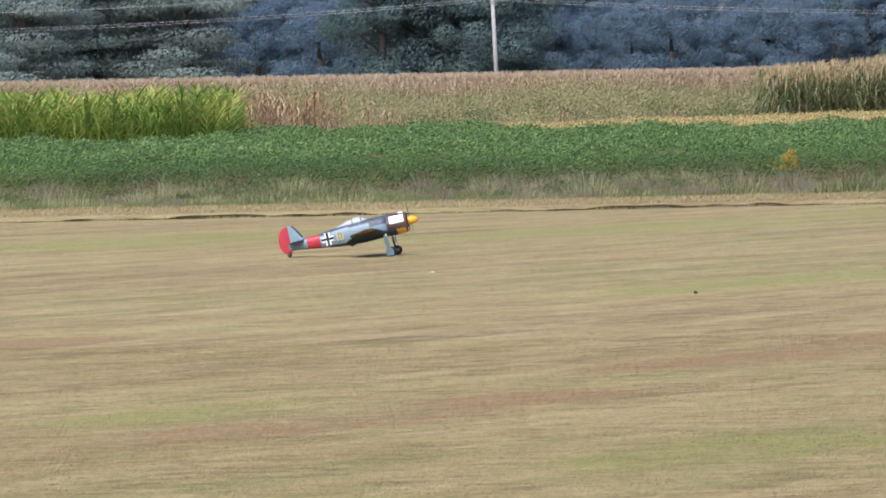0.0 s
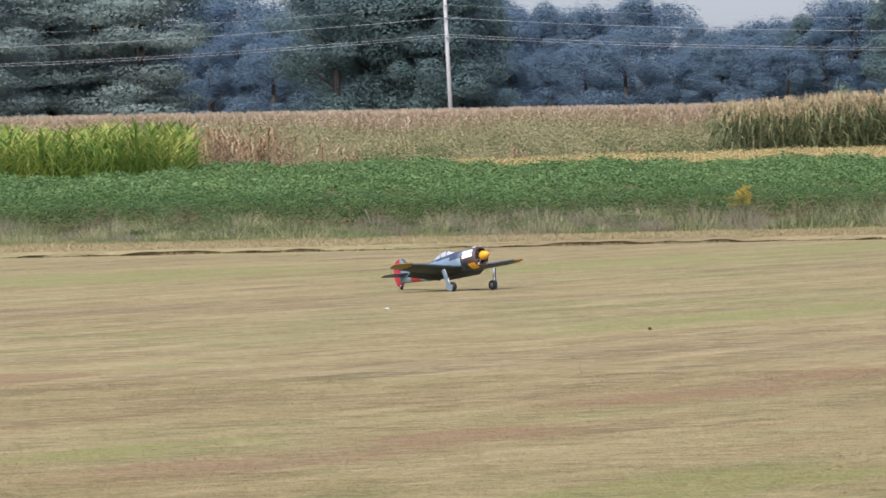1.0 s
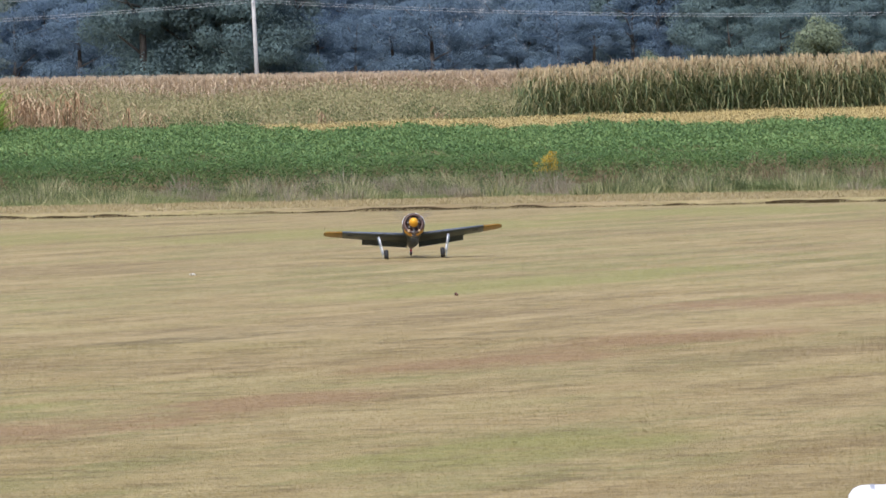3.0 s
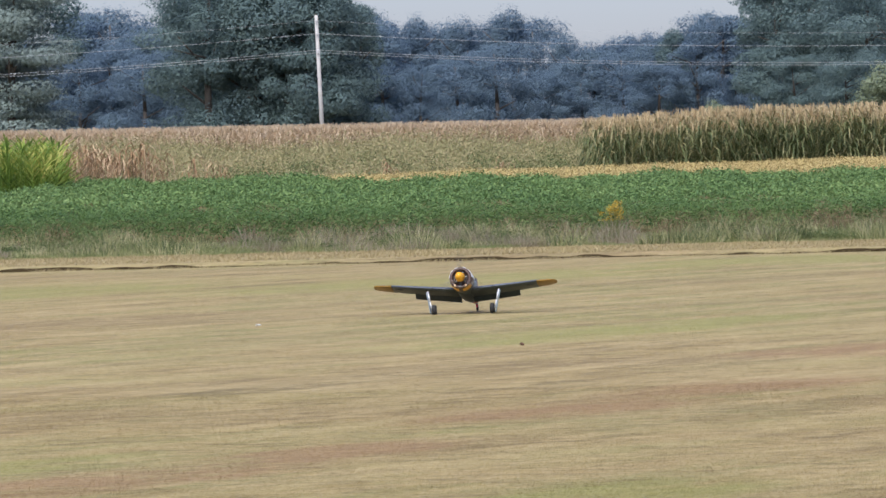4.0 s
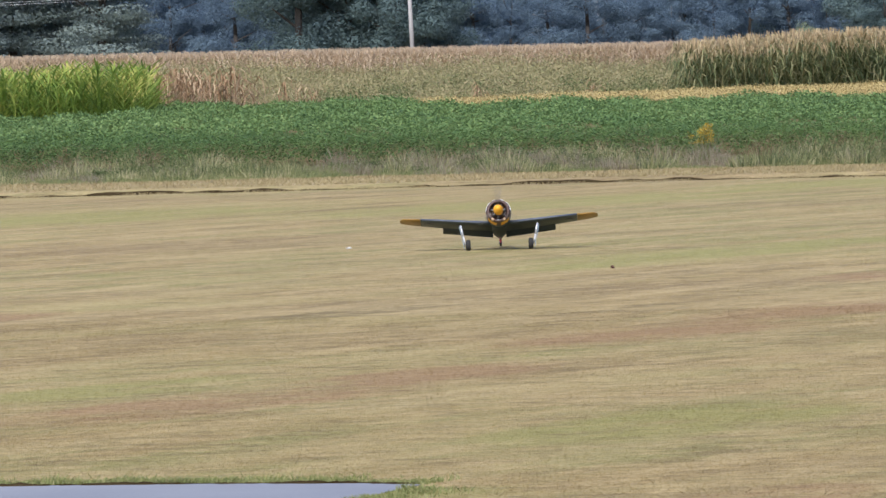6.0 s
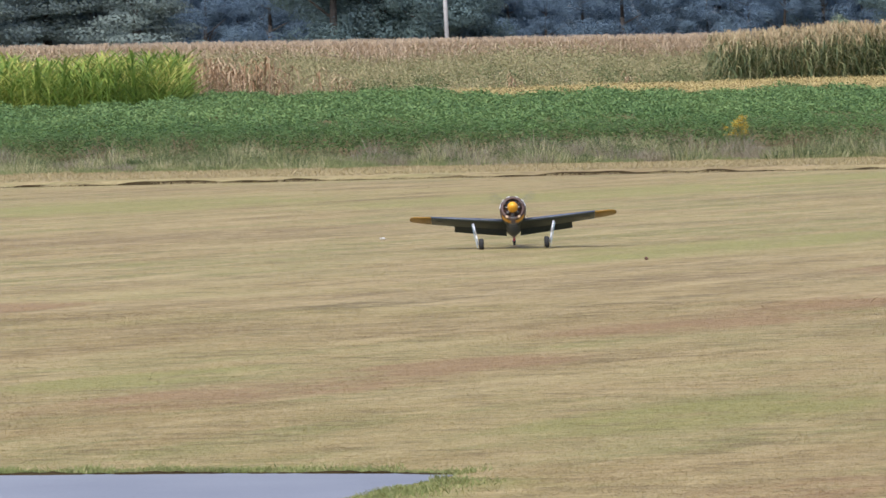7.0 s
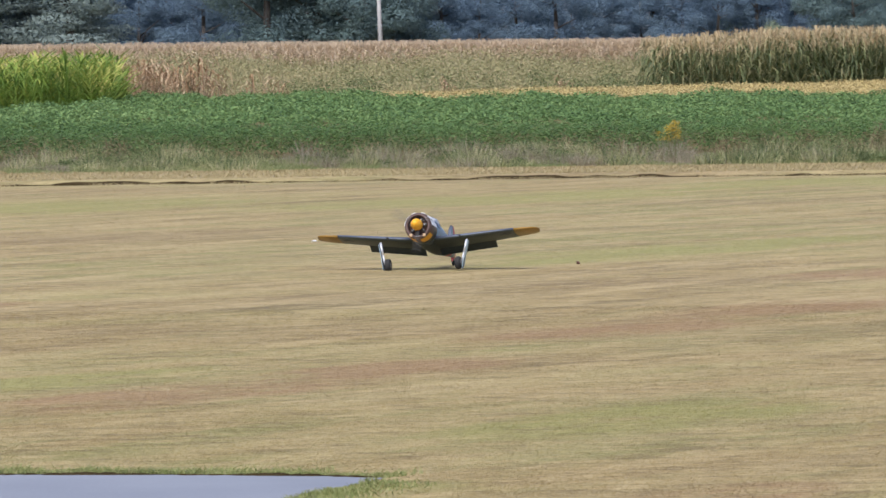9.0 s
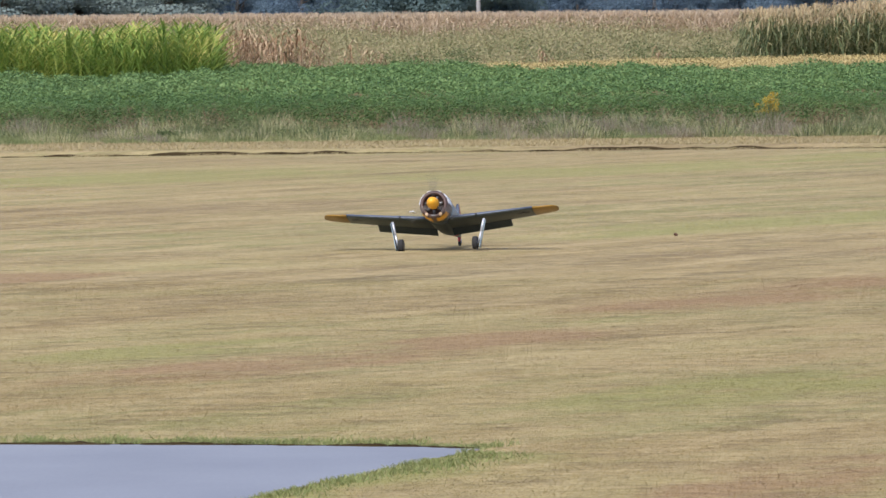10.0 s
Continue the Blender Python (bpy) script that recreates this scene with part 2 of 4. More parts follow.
M_FALLOW = foliage("fallow_weed", [(0.28, (0.16, 0.17, 0.07)), (0.45, (0.28, 0.265, 0.12)), (0.62, (0.39, 0.33, 0.175)), (0.85, (0.47, 0.37, 0.22))], 0.35, 4.0, 0.12, 0.3)
# First three: distance haze put into the leaf colour, paler and bluer.
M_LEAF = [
    foliage("leaf_oak_haze", [(0.3, (0.143, 0.204, 0.210)), (0.6, (0.171, 0.239, 0.229)), (0.9, (0.204, 0.268, 0.229))], 0.25, 3.0, 0.1, 0.5, 0.8),
    foliage("leaf_far_haze", [(0.3, (0.151, 0.215, 0.284)), (0.6, (0.174, 0.244, 0.303)), (0.9, (0.200, 0.273, 0.303))], 0.2, 3.0, 0.05, 0.5, 0.8),
    foliage("leaf_cedar_haze", [(0.3, (0.245, 0.304, 0.292)), (0.6, (0.287, 0.346, 0.311)), (0.9, (0.343, 0.387, 0.311))], 0.2, 3.0, 0.1, 0.5, 0.8),
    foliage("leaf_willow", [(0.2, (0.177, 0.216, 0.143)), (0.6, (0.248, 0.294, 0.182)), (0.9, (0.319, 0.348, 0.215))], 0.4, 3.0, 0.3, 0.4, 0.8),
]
M_BARK = grained("bark", (0.06, 0.05, 0.04), (0.13, 0.11, 0.09), 1.5, 0.9)
M_POLE = grained("weathered_pole_wood", (0.33, 0.315, 0.30), (0.46, 0.445, 0.42), 1.2, 0.85)
M_WIRE = grained("dull_aluminium_wire", (0.34, 0.35, 0.36), (0.46, 0.47, 0.48), 0.5, 0.45, 0.3, relief=0)
M_PORCELAIN = grained("glazed_insulator", (0.5, 0.5, 0.5), (0.65, 0.65, 0.65), 3.0, 0.25, relief=0)

P_BLUE = grained("pale_blue_paint", (0.17, 0.245, 0.295), (0.23, 0.31, 0.36), 5.0, 0.42)
P_GREY = grained("grey_camouflage_paint", (0.042, 0.052, 0.08), (0.08, 0.094, 0.13), 4.0, 0.45)
# Near-black: the shade under the airplane is put into this colour.
P_UNDERSHADE = grained("underside_shade_paint", (0.027, 0.037, 0.041), (0.052, 0.066, 0.071), 4.0, 0.5)
P_RED = grained("red_paint", (0.36, 0.024, 0.04), (0.46, 0.04, 0.055), 5.0, 0.4)
P_YELLOW = grained("yellow_paint", (0.66, 0.31, 0.012), (0.76, 0.39, 0.02), 5.0, 0.4)
P_FADED = grained("faded_yellow_paint", (0.44, 0.36, 0.13), (0.54, 0.45, 0.18), 6.0, 0.5)
P_OCHRE = grained("ochre_tip_paint", (0.20, 0.115, 0.017), (0.29, 0.165, 0.025), 4.0, 0.45)
P_BROWN = grained("dark_brown_paint", (0.06, 0.034, 0.027), (0.11, 0.066, 0.054), 6.0, 0.45)
P_WHITE = grained("white_paint", (0.74, 0.75, 0.77), (0.84, 0.84, 0.85), 5.0, 0.4)
P_CREAM = grained("cream_paint", (0.40, 0.27, 0.15), (0.52, 0.37, 0.22), 6.0, 0.5)
P_BLACK = grained("black_paint", (0.012, 0.012, 0.013), (0.03, 0.03, 0.032), 6.0, 0.5)
P_STEEL = grained("bare_strut_metal", (0.50, 0.51, 0.53), (0.66, 0.67, 0.69), 12.0, 0.35, 0.55, relief=0)
P_TYRE = grained("tyre_rubber", (0.012, 0.012, 0.012), (0.026, 0.025, 0.023), 20.0, 0.9)
P_ENGINE = grained("engine_metal", (0.10, 0.095, 0.09), (0.22, 0.21, 0.2), 20.0, 0.45, 0.6)
P_TANK = grained("white_enamel", (0.74, 0.74, 0.76), (0.82, 0.82, 0.84), 6.0, 0.35)
M_CLOD = grained("dried_clod", (0.06, 0.03, 0.02), (0.13, 0.06, 0.04), 40.0, 0.9)


def glass_material():
    m, nt, b = nodes_of("canopy_plastic", 0.08)
    b.inputs["Base Color"].default_value = (0.85, 0.88, 0.92, 1)
    b.inputs["Transmission Weight"].default_value = 0.55
    b.inputs["IOR"].default_value = 1.3
    return m


M_GLASS = glass_material()


# ---- mesh helpers ----
def tiles(name, faces, mats, index=None):
    """One mesh from an array of loose faces (n, corners, 3)."""
    n, k = faces.shape[:2]
    me = bpy.data.meshes.new(name)
    me.vertices.add(n * k)
    me.vertices.foreach_set("co", np.ascontiguousarray(faces, dtype=np.float32).ravel())
    me.loops.add(n * k)
    me.loops.foreach_set("vertex_index", np.arange(n * k, dtype=np.int32))
    me.polygons.add(n)
    me.polygons.foreach_set("loop_start", np.arange(n, dtype=np.int32) * k)
    for m in mats:
        me.materials.append(m)
    if index is not None:
        me.polygons.foreach_set("material_index", np.asarray(index, dtype=np.int32))
    me.update(calc_edges=True)
    return me


def part(name, bm, material, parent=None, label="", smooth=True):
    me = bpy.data.meshes.new(name)
    bmesh.ops.recalc_face_normals(bm, faces=bm.faces[:])
    bm.to_mesh(me)
    bm.free()
    for m in (material if isinstance(material, (list, tuple)) else [material]):
        me.materials.append(m)
    for p in me.polygons:
        p.use_smooth = smooth
    ob = new(name, me)
    ob.parent = parent
    return tagged(ob, label) if label else ob


def empty(name, label, category, group=""):
    return tagged(new(name), label, category, group)


def box(bm, x0, x1, y0, y1, z0, z1, bevel=0.0, m=None):
    r = bmesh.ops.create_cube(bm, size=1.0, matrix=Matrix.Translation(((x0 + x1) / 2, (y0 + y1) / 2, (z0 + z1) / 2)) @ Matrix.Diagonal((x1 - x0, y1 - y0, z1 - z0, 1)))
    vs = r["verts"]
    if bevel:
        es = list({e for v in vs for e in v.link_edges})
        vs = bmesh.ops.bevel(bm, geom=es, offset=bevel, segments=2, affect="EDGES", profile=0.6)["verts"]
    if m is not None:
        bmesh.ops.transform(bm, matrix=m, verts=list({v for v in vs if v.is_valid}))
    return bm


def rod(bm, a, b, ra, rb=None, seg=12):
    a, b = Vector(a), Vector(b)
    m = Matrix.Translation((a + b) / 2) @ (b - a).to_track_quat("Z", "Y").to_matrix().to_4x4()
    bmesh.ops.create_cone(bm, cap_ends=True, segments=seg, radius1=ra, radius2=ra if rb is None else rb, depth=(b - a).length, matrix=m)
    return bm


def loft(bm, rings, closed=True, caps=True):
    """Skin over rings of equal numbers of points."""
    vs = [[bm.verts.new(p) for p in ring] for ring in rings]
    n = len(vs[0])
    made = []
    for i in range(len(vs) - 1):
        for j in range(n if closed else n - 1):
            made.append((i, j, bm.faces.new((vs[i][j], vs[i][(j + 1) % n], vs[i + 1][(j + 1) % n], vs[i + 1][j]))))
    if caps and closed:
        bm.faces.new(vs[0][::-1])
        bm.faces.new(vs[-1])
    return made


def plate(bm, outline, thickness, axis, m=None):
    """A flat outline (a, b) with thickness along axis, edges softened."""
    def put(a, b, c):
        return {"x": (c, a, b), "y": (a, c, b), "z": (a, b, c)}[axis]
    lo = [bm.verts.new(put(a, b, -thickness / 2)) for a, b in outline]
    hi = [bm.verts.new(put(a, b, thickness / 2)) for a, b in outline]
    n = len(lo)
    bm.faces.new(lo[::-1])
    bm.faces.new(hi)
    for i in range(n):
        bm.faces.new((lo[i], lo[(i + 1) % n], hi[(i + 1) % n], hi[i]))
    if m is not None:
        bmesh.ops.transform(bm, matrix=m, verts=lo + hi)
    return bm


def blades(x, y, z, height, width, lean=0.35, tip=0.25):
    """Upright blades as tapered quads."""
    n = len(x)
    a = rng.uniform(0, 2 * np.pi, n)
    side = np.stack([np.cos(a), np.sin(a), np.zeros(n)], 1) * (width / 2)[:, None]
    l = rng.normal(0, lean, (n, 2)) * height[:, None]
    base = np.stack([x, y, z], 1)
    top = base + np.stack([l[:, 0], l[:, 1], height], 1)
    return np.stack([base - side, base + side, top + side * tip, top - side * tip], 1)


def needles(x, y, z, height, width, lean):
    """Fine short blades as single triangles, laid over by the mower."""
    n = len(x)
    a = rng.uniform(0, 2 * np.pi, n)
    side = np.stack([np.cos(a), np.sin(a), np.zeros(n)], 1) * (width / 2)[:, None]
    base = np.stack([x, y, z], 1)
    l = (np.abs(rng.normal(0, lean, n)) + 1.3) * height
    return np.stack([base - side, base + side, base + np.stack([-np.sin(a) * l, np.cos(a) * l, height], 1)], 1)


def leaves(centres, size, up=0.0, aspect=0.7, outward=None):
    """Loose leaf quads, turned at random; up: how far they face the sky."""
    n = len(centres)
    nrm = rng.normal(0, 1, (n, 3))
    nrm[:, 2] += up * 2
    if outward is not None:
        nrm += outward
    nrm /= np.linalg.norm(nrm, axis=1)[:, None]
    ref = rng.normal(0, 1, (n, 3))
    u = np.cross(nrm, ref)
    u /= np.linalg.norm(u, axis=1)[:, None] + 1e-9
    v = np.cross(nrm, u)
    u, v = u * (size / 2)[:, None], v * (size / 2 * aspect)[:, None]
    return np.stack([centres - u, centres - v, centres + u, centres + v], 1)


# ---- ground: one sheet, level on the flying field, rising through the crops ----
RISE_Y = np.array([-400.0, 112, 120, 165, 182, 272, 395, 700, 3000])
RISE_Z = np.array([0.0, 0, 0.03, 0.52, 0.70, 1.12, 1.2, 1.2, 1.2])
BANK = 102.0


def ground_z(y):
    y = np.asarray(y, float)
    return np.interp(y, RISE_Y, RISE_Z) + np.where(y > BANK + 0.2, np.clip((y - BANK - 0.2) / 0.1, 0, 1) * 0.06 * np.clip((114 - y) / 6, 0, 1), 0)


def wobble(x):
    return 0.24 * np.clip(x - 3, -13, 0) + 0.12 * np.sin(x * 0.7 + 1) + 0.08 * np.sin(x * 1.9) + 0.06 * np.sin(x * 4.3 + 2)


def build_ground():
    ys = np.concatenate([[-400, -60, 0, 20, 24, 30, 40, 60, 80, 92, 101], [101.55, 101.8, 102.05, 102.35, 103.2, 106, 109, 112, 116, 120], np.arange(130, 300, 10), [340, 395, 500, 700, 1200, 3000]]).astype(float)
    xs = np.concatenate([[-2500, -600, -150, -60], np.arange(-24, 26.1, 0.25), [60, 150, 600, 2500]])
    gx, gy = np.meshgrid(xs, ys)
    gz = ground_z(gy)
    wob = wobble(gx)
    strip = (gy > 100.5) & (gy < 104)
    gy2 = np.where(strip, gy + wob, gy)
    hump = np.clip(0.42 + 0.35 * np.sin(gx * 0.9 + 0.6) + 0.25 * np.sin(gx * 2.7) + 0.25 * np.sin(gx * 7.1), 0.08, 0.9)
    gz = np.where((gy > 101.7) & (gy < 101.9), gz - 0.02 * hump, gz)
    gz = np.where((gy > 102.0) & (gy < 102.2), 0.06 * hump, gz)
    gz = np.where((gy > 102.3) & (gy < 104), 0.06, gz)
    verts = np.stack([gx, gy2, gz], 2).reshape(-1, 3)
    nx, ny = len(xs), len(ys)
    i, j = np.meshgrid(np.arange(nx - 1), np.arange(ny - 1))
    a = (j * nx + i).ravel()
    faces = np.stack([a, a + 1, a + nx + 1, a + nx], 1)
    me = bpy.data.meshes.new("ground")
    me.from_pydata(verts.tolist(), [], faces.tolist())
    for m in (M_TURF, M_SOIL, M_FIELDSOIL):
        me.materials.append(m)
    yc = ys[j.ravel()]
    me.polygons.foreach_set("material_index", np.where((yc > 101.7) & (yc < 102.0), 1, np.where(yc >= 113, 2, 0)).astype(np.int32))
    for p in me.polygons:
        p.use_smooth = True
    return tagged(new("ground", me), "mown straw-coloured airfield turf running into crop fields", "ground", kind="structure")


build_ground()

# the sealed taxiway pad, its far edge and its slanting side
PAD = [(-14.0, 27.35), (-2.6, 27.24), (-1.6, 27.1), (-0.75, 26.9), (-0.45, 26.72), (-0.52, 26.5), (-0.93, 25.2), (-1.33, 23.95), (-2.6, 19.5), (-4.0, 15.0), (-14.0, 15.0)]


def in_pad(x, y, grow=0.0):
    inside = np.zeros(len(x), bool)
    px = [p[0] for p in PAD]
    py = [p[1] for p in PAD]
    k = len(PAD) - 1
    for i in range(len(PAD)):
        cond = ((py[i] > y) != (py[k] > y)) & (x < (px[k] - px[i]) * (y - py[i]) / (py[k] - py[i] + 1e-12) + px[i] + grow)
        inside ^= cond
        k = i
    return inside


def build_pad():
    bm = bmesh.new()
    plate(bm, PAD, 0.03, "z", Matrix.Translation((0, 0, -0.011)))
    tagged(part("pavement", bm, M_ASPHALT, smooth=False), "blue-grey sealed asphalt pad edged by turf", "pavement", kind="structure")


build_pad()


def wedge(y0, y1, density, left=-0.108, right=0.118):
    """Random places on the strip between two distances, as wide as the valley of sight there."""
    n = int(density * (right - left) * (y1 * y1 - y0 * y0) / 2)
    y = np.sqrt(rng.uniform(y0 * y0, y1 * y1, n))
    return rng.uniform(left, right, n) * y, y


def lumpy(x, y, s=1.0, seed=0.0):
    return 0.5 + 0.25 * np.sin(x * 1.3 * s + seed) + 0.2 * np.sin(x * 2.9 * s + y * 0.8 + seed * 2) + 0.15 * np.sin(y * 2.1 * s + x * 0.37 + seed)


def build_turf():
    faces = []
    for y0, y1, dens, h, w in ((23, 33, 5600, 0.0095, 0.004), (33, 46, 2800, 0.0085, 0.006), (46, 66, 1100, 0.006, 0.010), (66, 101.6, 480, 0.006, 0.015)):
        x, y = wedge(y0, y1, dens)
        keep = ~in_pad(x, y, 0.02)
        x, y = x[keep], y[keep]
        n = len(x)
        streak = 0.85 + 0.15 * lumpy(x * 0.9 + y * 0.4, y * 0.9, 1.0, 1.0)
        hh = h * streak * rng.uniform(0.45, 1.0, n) * np.where(rng.random(n) < 0.01, 1.6, 1.0)
        faces.append(needles(x, y, np.full(n, -0.002), hh, w * rng.uniform(0.7, 1.4, n), 1.5))
    ob = new("mown_grass", tiles("mown_grass", np.concatenate(faces), [M_BLADES]))
    tagged(ob, "short mown dry grass, straw and green, in mower streaks", "grass", kind="stuff")


build_turf()


def build_fringe():
    """Longer green grass where the mower misses the pad's edge."""
    xs, ys = [], []
    for (x0, y0), (x1, y1), n, wid in ((PAD[0], PAD[1], 5000, 0.16), (PAD[1], PAD[2], 3600, 0.16), (PAD[2], PAD[3], 2800, 0.16), (PAD[3], PAD[4], 1100, 0.14), (PAD[5], PAD[6], 2600, 0.13), (PAD[6], PAD[7], 1500, 0.08), (PAD[7], PAD[8], 1200, 0.08)):
        t = rng.random(n)
        off = np.abs(rng.normal(0, wid, n)) + 0.01
        dx, dy = x1 - x0, y1 - y0
        l = math.hypot(dx, dy)
        xs.append(x0 + dx * t - dy / l * off * 1.0)
        ys.append(y0 + dy * t + dx / l * off * 1.0)
    x, y = np.concatenate(xs), np.concatenate(ys)
    keep = ~in_pad(x, y)
    x, y = x[keep], y[keep]
    n = len(x)
    clump = 0.5 + 0.5 * np.sin(x * 9 + np.sin(x * 3.1) * 3) * np.sin(y * 7 + 1)
    faces = blades(x, y, np.zeros(n), rng.uniform(0.010, 0.032, n) * (0.3 + clump), rng.uniform(0.003, 0.007, n), 0.7)
    tagged(new("edge_grass", tiles("edge_grass", faces, [M_FRINGE])), "longer green grass tufts along the pad's edge", "grass", kind="stuff")


build_fringe()


def build_soil_lip():
    """Crumbling dark soil where turf overhangs the pad's far edge, shadow line coloured in."""
    bm = bmesh.new()
    far = PAD[:5]
    rings = []
    for (x0, y0), (x1, y1) in zip(far, far[1:]):
        n = max(2, int((x1 - x0) / 0.03))
        for i in range(n):
            t = i / n
            x, y = x0 + (x1 - x0) * t, y0 + (y1 - y0) * t
            if x < -4.5:
                continue
            h = 0.006 + 0.009 * noise.noise((x * 5.0, 1.3, 0.0)) + 0.008 * noise.noise((x * 19.0, 4.1, 0.0))
            d = 0.02 * noise.noise((x * 7.0, 9.0, 0.0))
            h = max(0.002, h)
            rings.append([(x, y - 0.035 + d, 0.001), (x, y - 0.022 + d, h), (x, y + 0.03, h + 0.004), (x, y + 0.09, 0.0)])
    loft(bm, rings, closed=False)
    tagged(part("soil_trim", bm, M_SOIL, smooth=False), "crumbled soil edge between turf and pad, darkened as its shadow line", "soil", kind="structure")


build_soil_lip()


def build_verge():
    x, y = wedge(101.95, 118.0, 260)
    bx = rng.uniform(-13, 15, 16000)
    by = BANK + rng.uniform(-0.45, 0.5, len(bx)) + wobble(bx)
    keep = lumpy(bx, by, 2.3, 0.7) + 0.3 * lumpy(bx, by, 0.6, 3.0) + rng.normal(0, 0.12, len(bx)) > 0.66
    x, y = np.concatenate([x, bx[keep]]), np.concatenate([y, by[keep]])
    n = len(x)
    flat = np.concatenate([y[:len(x) - keep.sum()], y[len(x) - keep.sum():] - wobble(bx[keep])])
    y = flat + wobble(x) * np.clip((106 - flat) / 4, 0, 1)
    g = np.where(np.abs(flat - BANK) < 0.8, 0.0, ground_z(flat))
    faces = blades(x, y, g, rng.uniform(0.015, 0.055, n) * (0.7 + 0.9 * np.clip((y - 112) / 6, 0, 1)), rng.uniform(0.008, 0.02, n), 0.9)
    tagged(new("verge_grass", tiles("verge_grass", faces, [M_VERGE])), "dry tan grass verge beside the mown field", "grass", kind="stuff")


build_verge()


def tufts(x, y, z, height, count, width, spread, lean):
    """Clumps of blades round each place."""
    n = len(x)
    cx = np.repeat(x, count) + rng.normal(0, spread, n * count)
    cy = np.repeat(y, count) + rng.normal(0, spread, n * count)
    h = np.repeat(height, count) * rng.uniform(0.45, 1.0, n * count)
    return blades(cx, cy, np.repeat(z, count), h, rng.uniform(0.6, 1.3, n * count) * width, lean)


def mounds(x, y, wide, high, count, small, large, up=0.5):
    """Bushy weeds: leaves over a dome round each place."""
    n = len(x)
    d = rng.normal(0, 1, (n * count, 3))
    d /= np.linalg.norm(d, axis=1)[:, None]
    d[:, 2] = np.abs(d[:, 2])
    r = rng.uniform(0.45, 1.12, n * count)
    c = np.stack([np.repeat(x, count) + d[:, 0] * r * np.repeat(wide, count), np.repeat(y, count) + d[:, 1] * r * np.repeat(wide, count),
                  np.repeat(ground_z(y), count) + d[:, 2] * r * np.repeat(high, count)], 1)
    return leaves(c, rng.uniform(small, large, n * count), up, 0.5)


def build_ditch_weeds():
    x, y = wedge(107.5, 120.6, 15)
    begin = np.interp(x, [-6, 0, 5], [107.8, 110.0, 112.0]) + 1.2 * lumpy(x, x * 0, 1.7, 2.0)
    k = y > begin
    x, y, begin = x[k], y[k], begin[k]
    # hummocks a pace wide with hollows between them
    hum = lumpy(x * 1.2, y, 1.0) * 0.55 + lumpy(x, y * 1.7, 2.1, 5.0) * 0.45
    k = hum + rng.normal(0, 0.1, len(x)) > 0.46
    x, y, begin, hum = x[k], y[k], begin[k], hum[k]
    h = (0.02 + 0.27 * hum) * (0.32 + 0.68 * np.clip((y - begin) / (117.0 - begin), 0, 1) ** 1.2) * np.where(x > 4.5, 1.15, 1.0) * np.clip(1 - (y - 118.2) * 0.16, 0.6, 1)
    pale = lumpy(x, y, 0.8, 4.0) + 0.6 * np.exp(-((x - 1.2) / 2.0) ** 2) + 0.08 * (y - 117) + rng.normal(0, 0.1, len(x))
    green = pale < 0.74
    n = len(x)
    c = np.stack([np.repeat(x, 10), np.repeat(y, 10), np.repeat(ground_z(y) + h * 0.8, 10)], 1) + rng.normal(0, 1, (n * 10, 3)) * np.stack([np.full(n * 10, 0.16), np.full(n * 10, 0.16), np.repeat(h * 0.22, 10)], 1)
    heads = leaves(c, rng.uniform(0.018, 0.042, n * 10), 0.2, 0.35)
    pick = np.repeat(pale + rng.normal(0, 0.12, n) > 0.66, 10)
    tagged(new("weed_leaves", tiles("weed_leaves", heads[~pick], [M_WEED])), "small leaves of tangled ditch weeds", "weeds", kind="stuff")
    tagged(new("seed_heads", tiles("seed_heads", heads[pick], [M_SEED])), "faded fluffy seed heads over the ditch weeds", "weeds", kind="stuff")
    a = tufts(x[green], y[green], ground_z(y[green]), h[green] * 1.1, 22, 0.017, 0.11, 0.42)
    tagged(new("ditch_grass", tiles("ditch_grass", a, [M_WEED])), "rank green grass along the ditch", "grass", kind="stuff")
    b = tufts(x[~green], y[~green], ground_z(y[~green]), h[~green] * 1.1, 22, 0.013, 0.13, 0.45)
    tagged(new("seeding_grass", tiles("seeding_grass", b, [M_SEED])), "faded mauve-tan seeding grass", "grass", kind="stuff")
    # hummocks: domed clumps of grass that lean outward
    cx, cy = wedge(108.6, 119.6, 1.0)
    k = cy > np.interp(cx, [-6, 0, 5], [108.2, 110.4, 112.2]) + 1.2 * lumpy(cx, cx * 0, 1.7, 2.0)
    cx, cy = cx[k], cy[k]
    m, per = len(cx), 190
    rad, tall = rng.uniform(0.25, 0.7, m), rng.uniform(0.14, 0.55, m) * np.clip((cy - 106.5) / 8.5, 0.45, 1)
    ang, q = rng.uniform(0, 2 * np.pi, m * per), np.sqrt(rng.random(m * per))
    R, H = np.repeat(rad, per), np.repeat(tall, per)
    px, py = np.repeat(cx, per) + np.cos(ang) * q * R, np.repeat(cy, per) + np.sin(ang) * q * R
    hh = H * np.sqrt(1.03 - q * q) * rng.uniform(0.7, 1.1, m * per)
    f = blades(px, py, ground_z(py), hh, rng.uniform(0.008, 0.018, m * per), 0.33)
    f[:, 2:, 0] += (np.cos(ang) * q * hh * 0.5)[:, None]
    f[:, 2:, 1] += (np.sin(ang) * q * hh * 0.5)[:, None]
    seedy = np.repeat(lumpy(cx, cy, 0.8, 4.0) + 0.5 * np.exp(-((cx - 1.2) / 2.2) ** 2) + rng.normal(0, 0.2, m) > 0.82, per)
    tagged(new("grass_hummocks", tiles("grass_hummocks", f[~seedy], [M_HUMMOCK])), "rounded clumps of pale green ditch grass", "grass", kind="stuff")
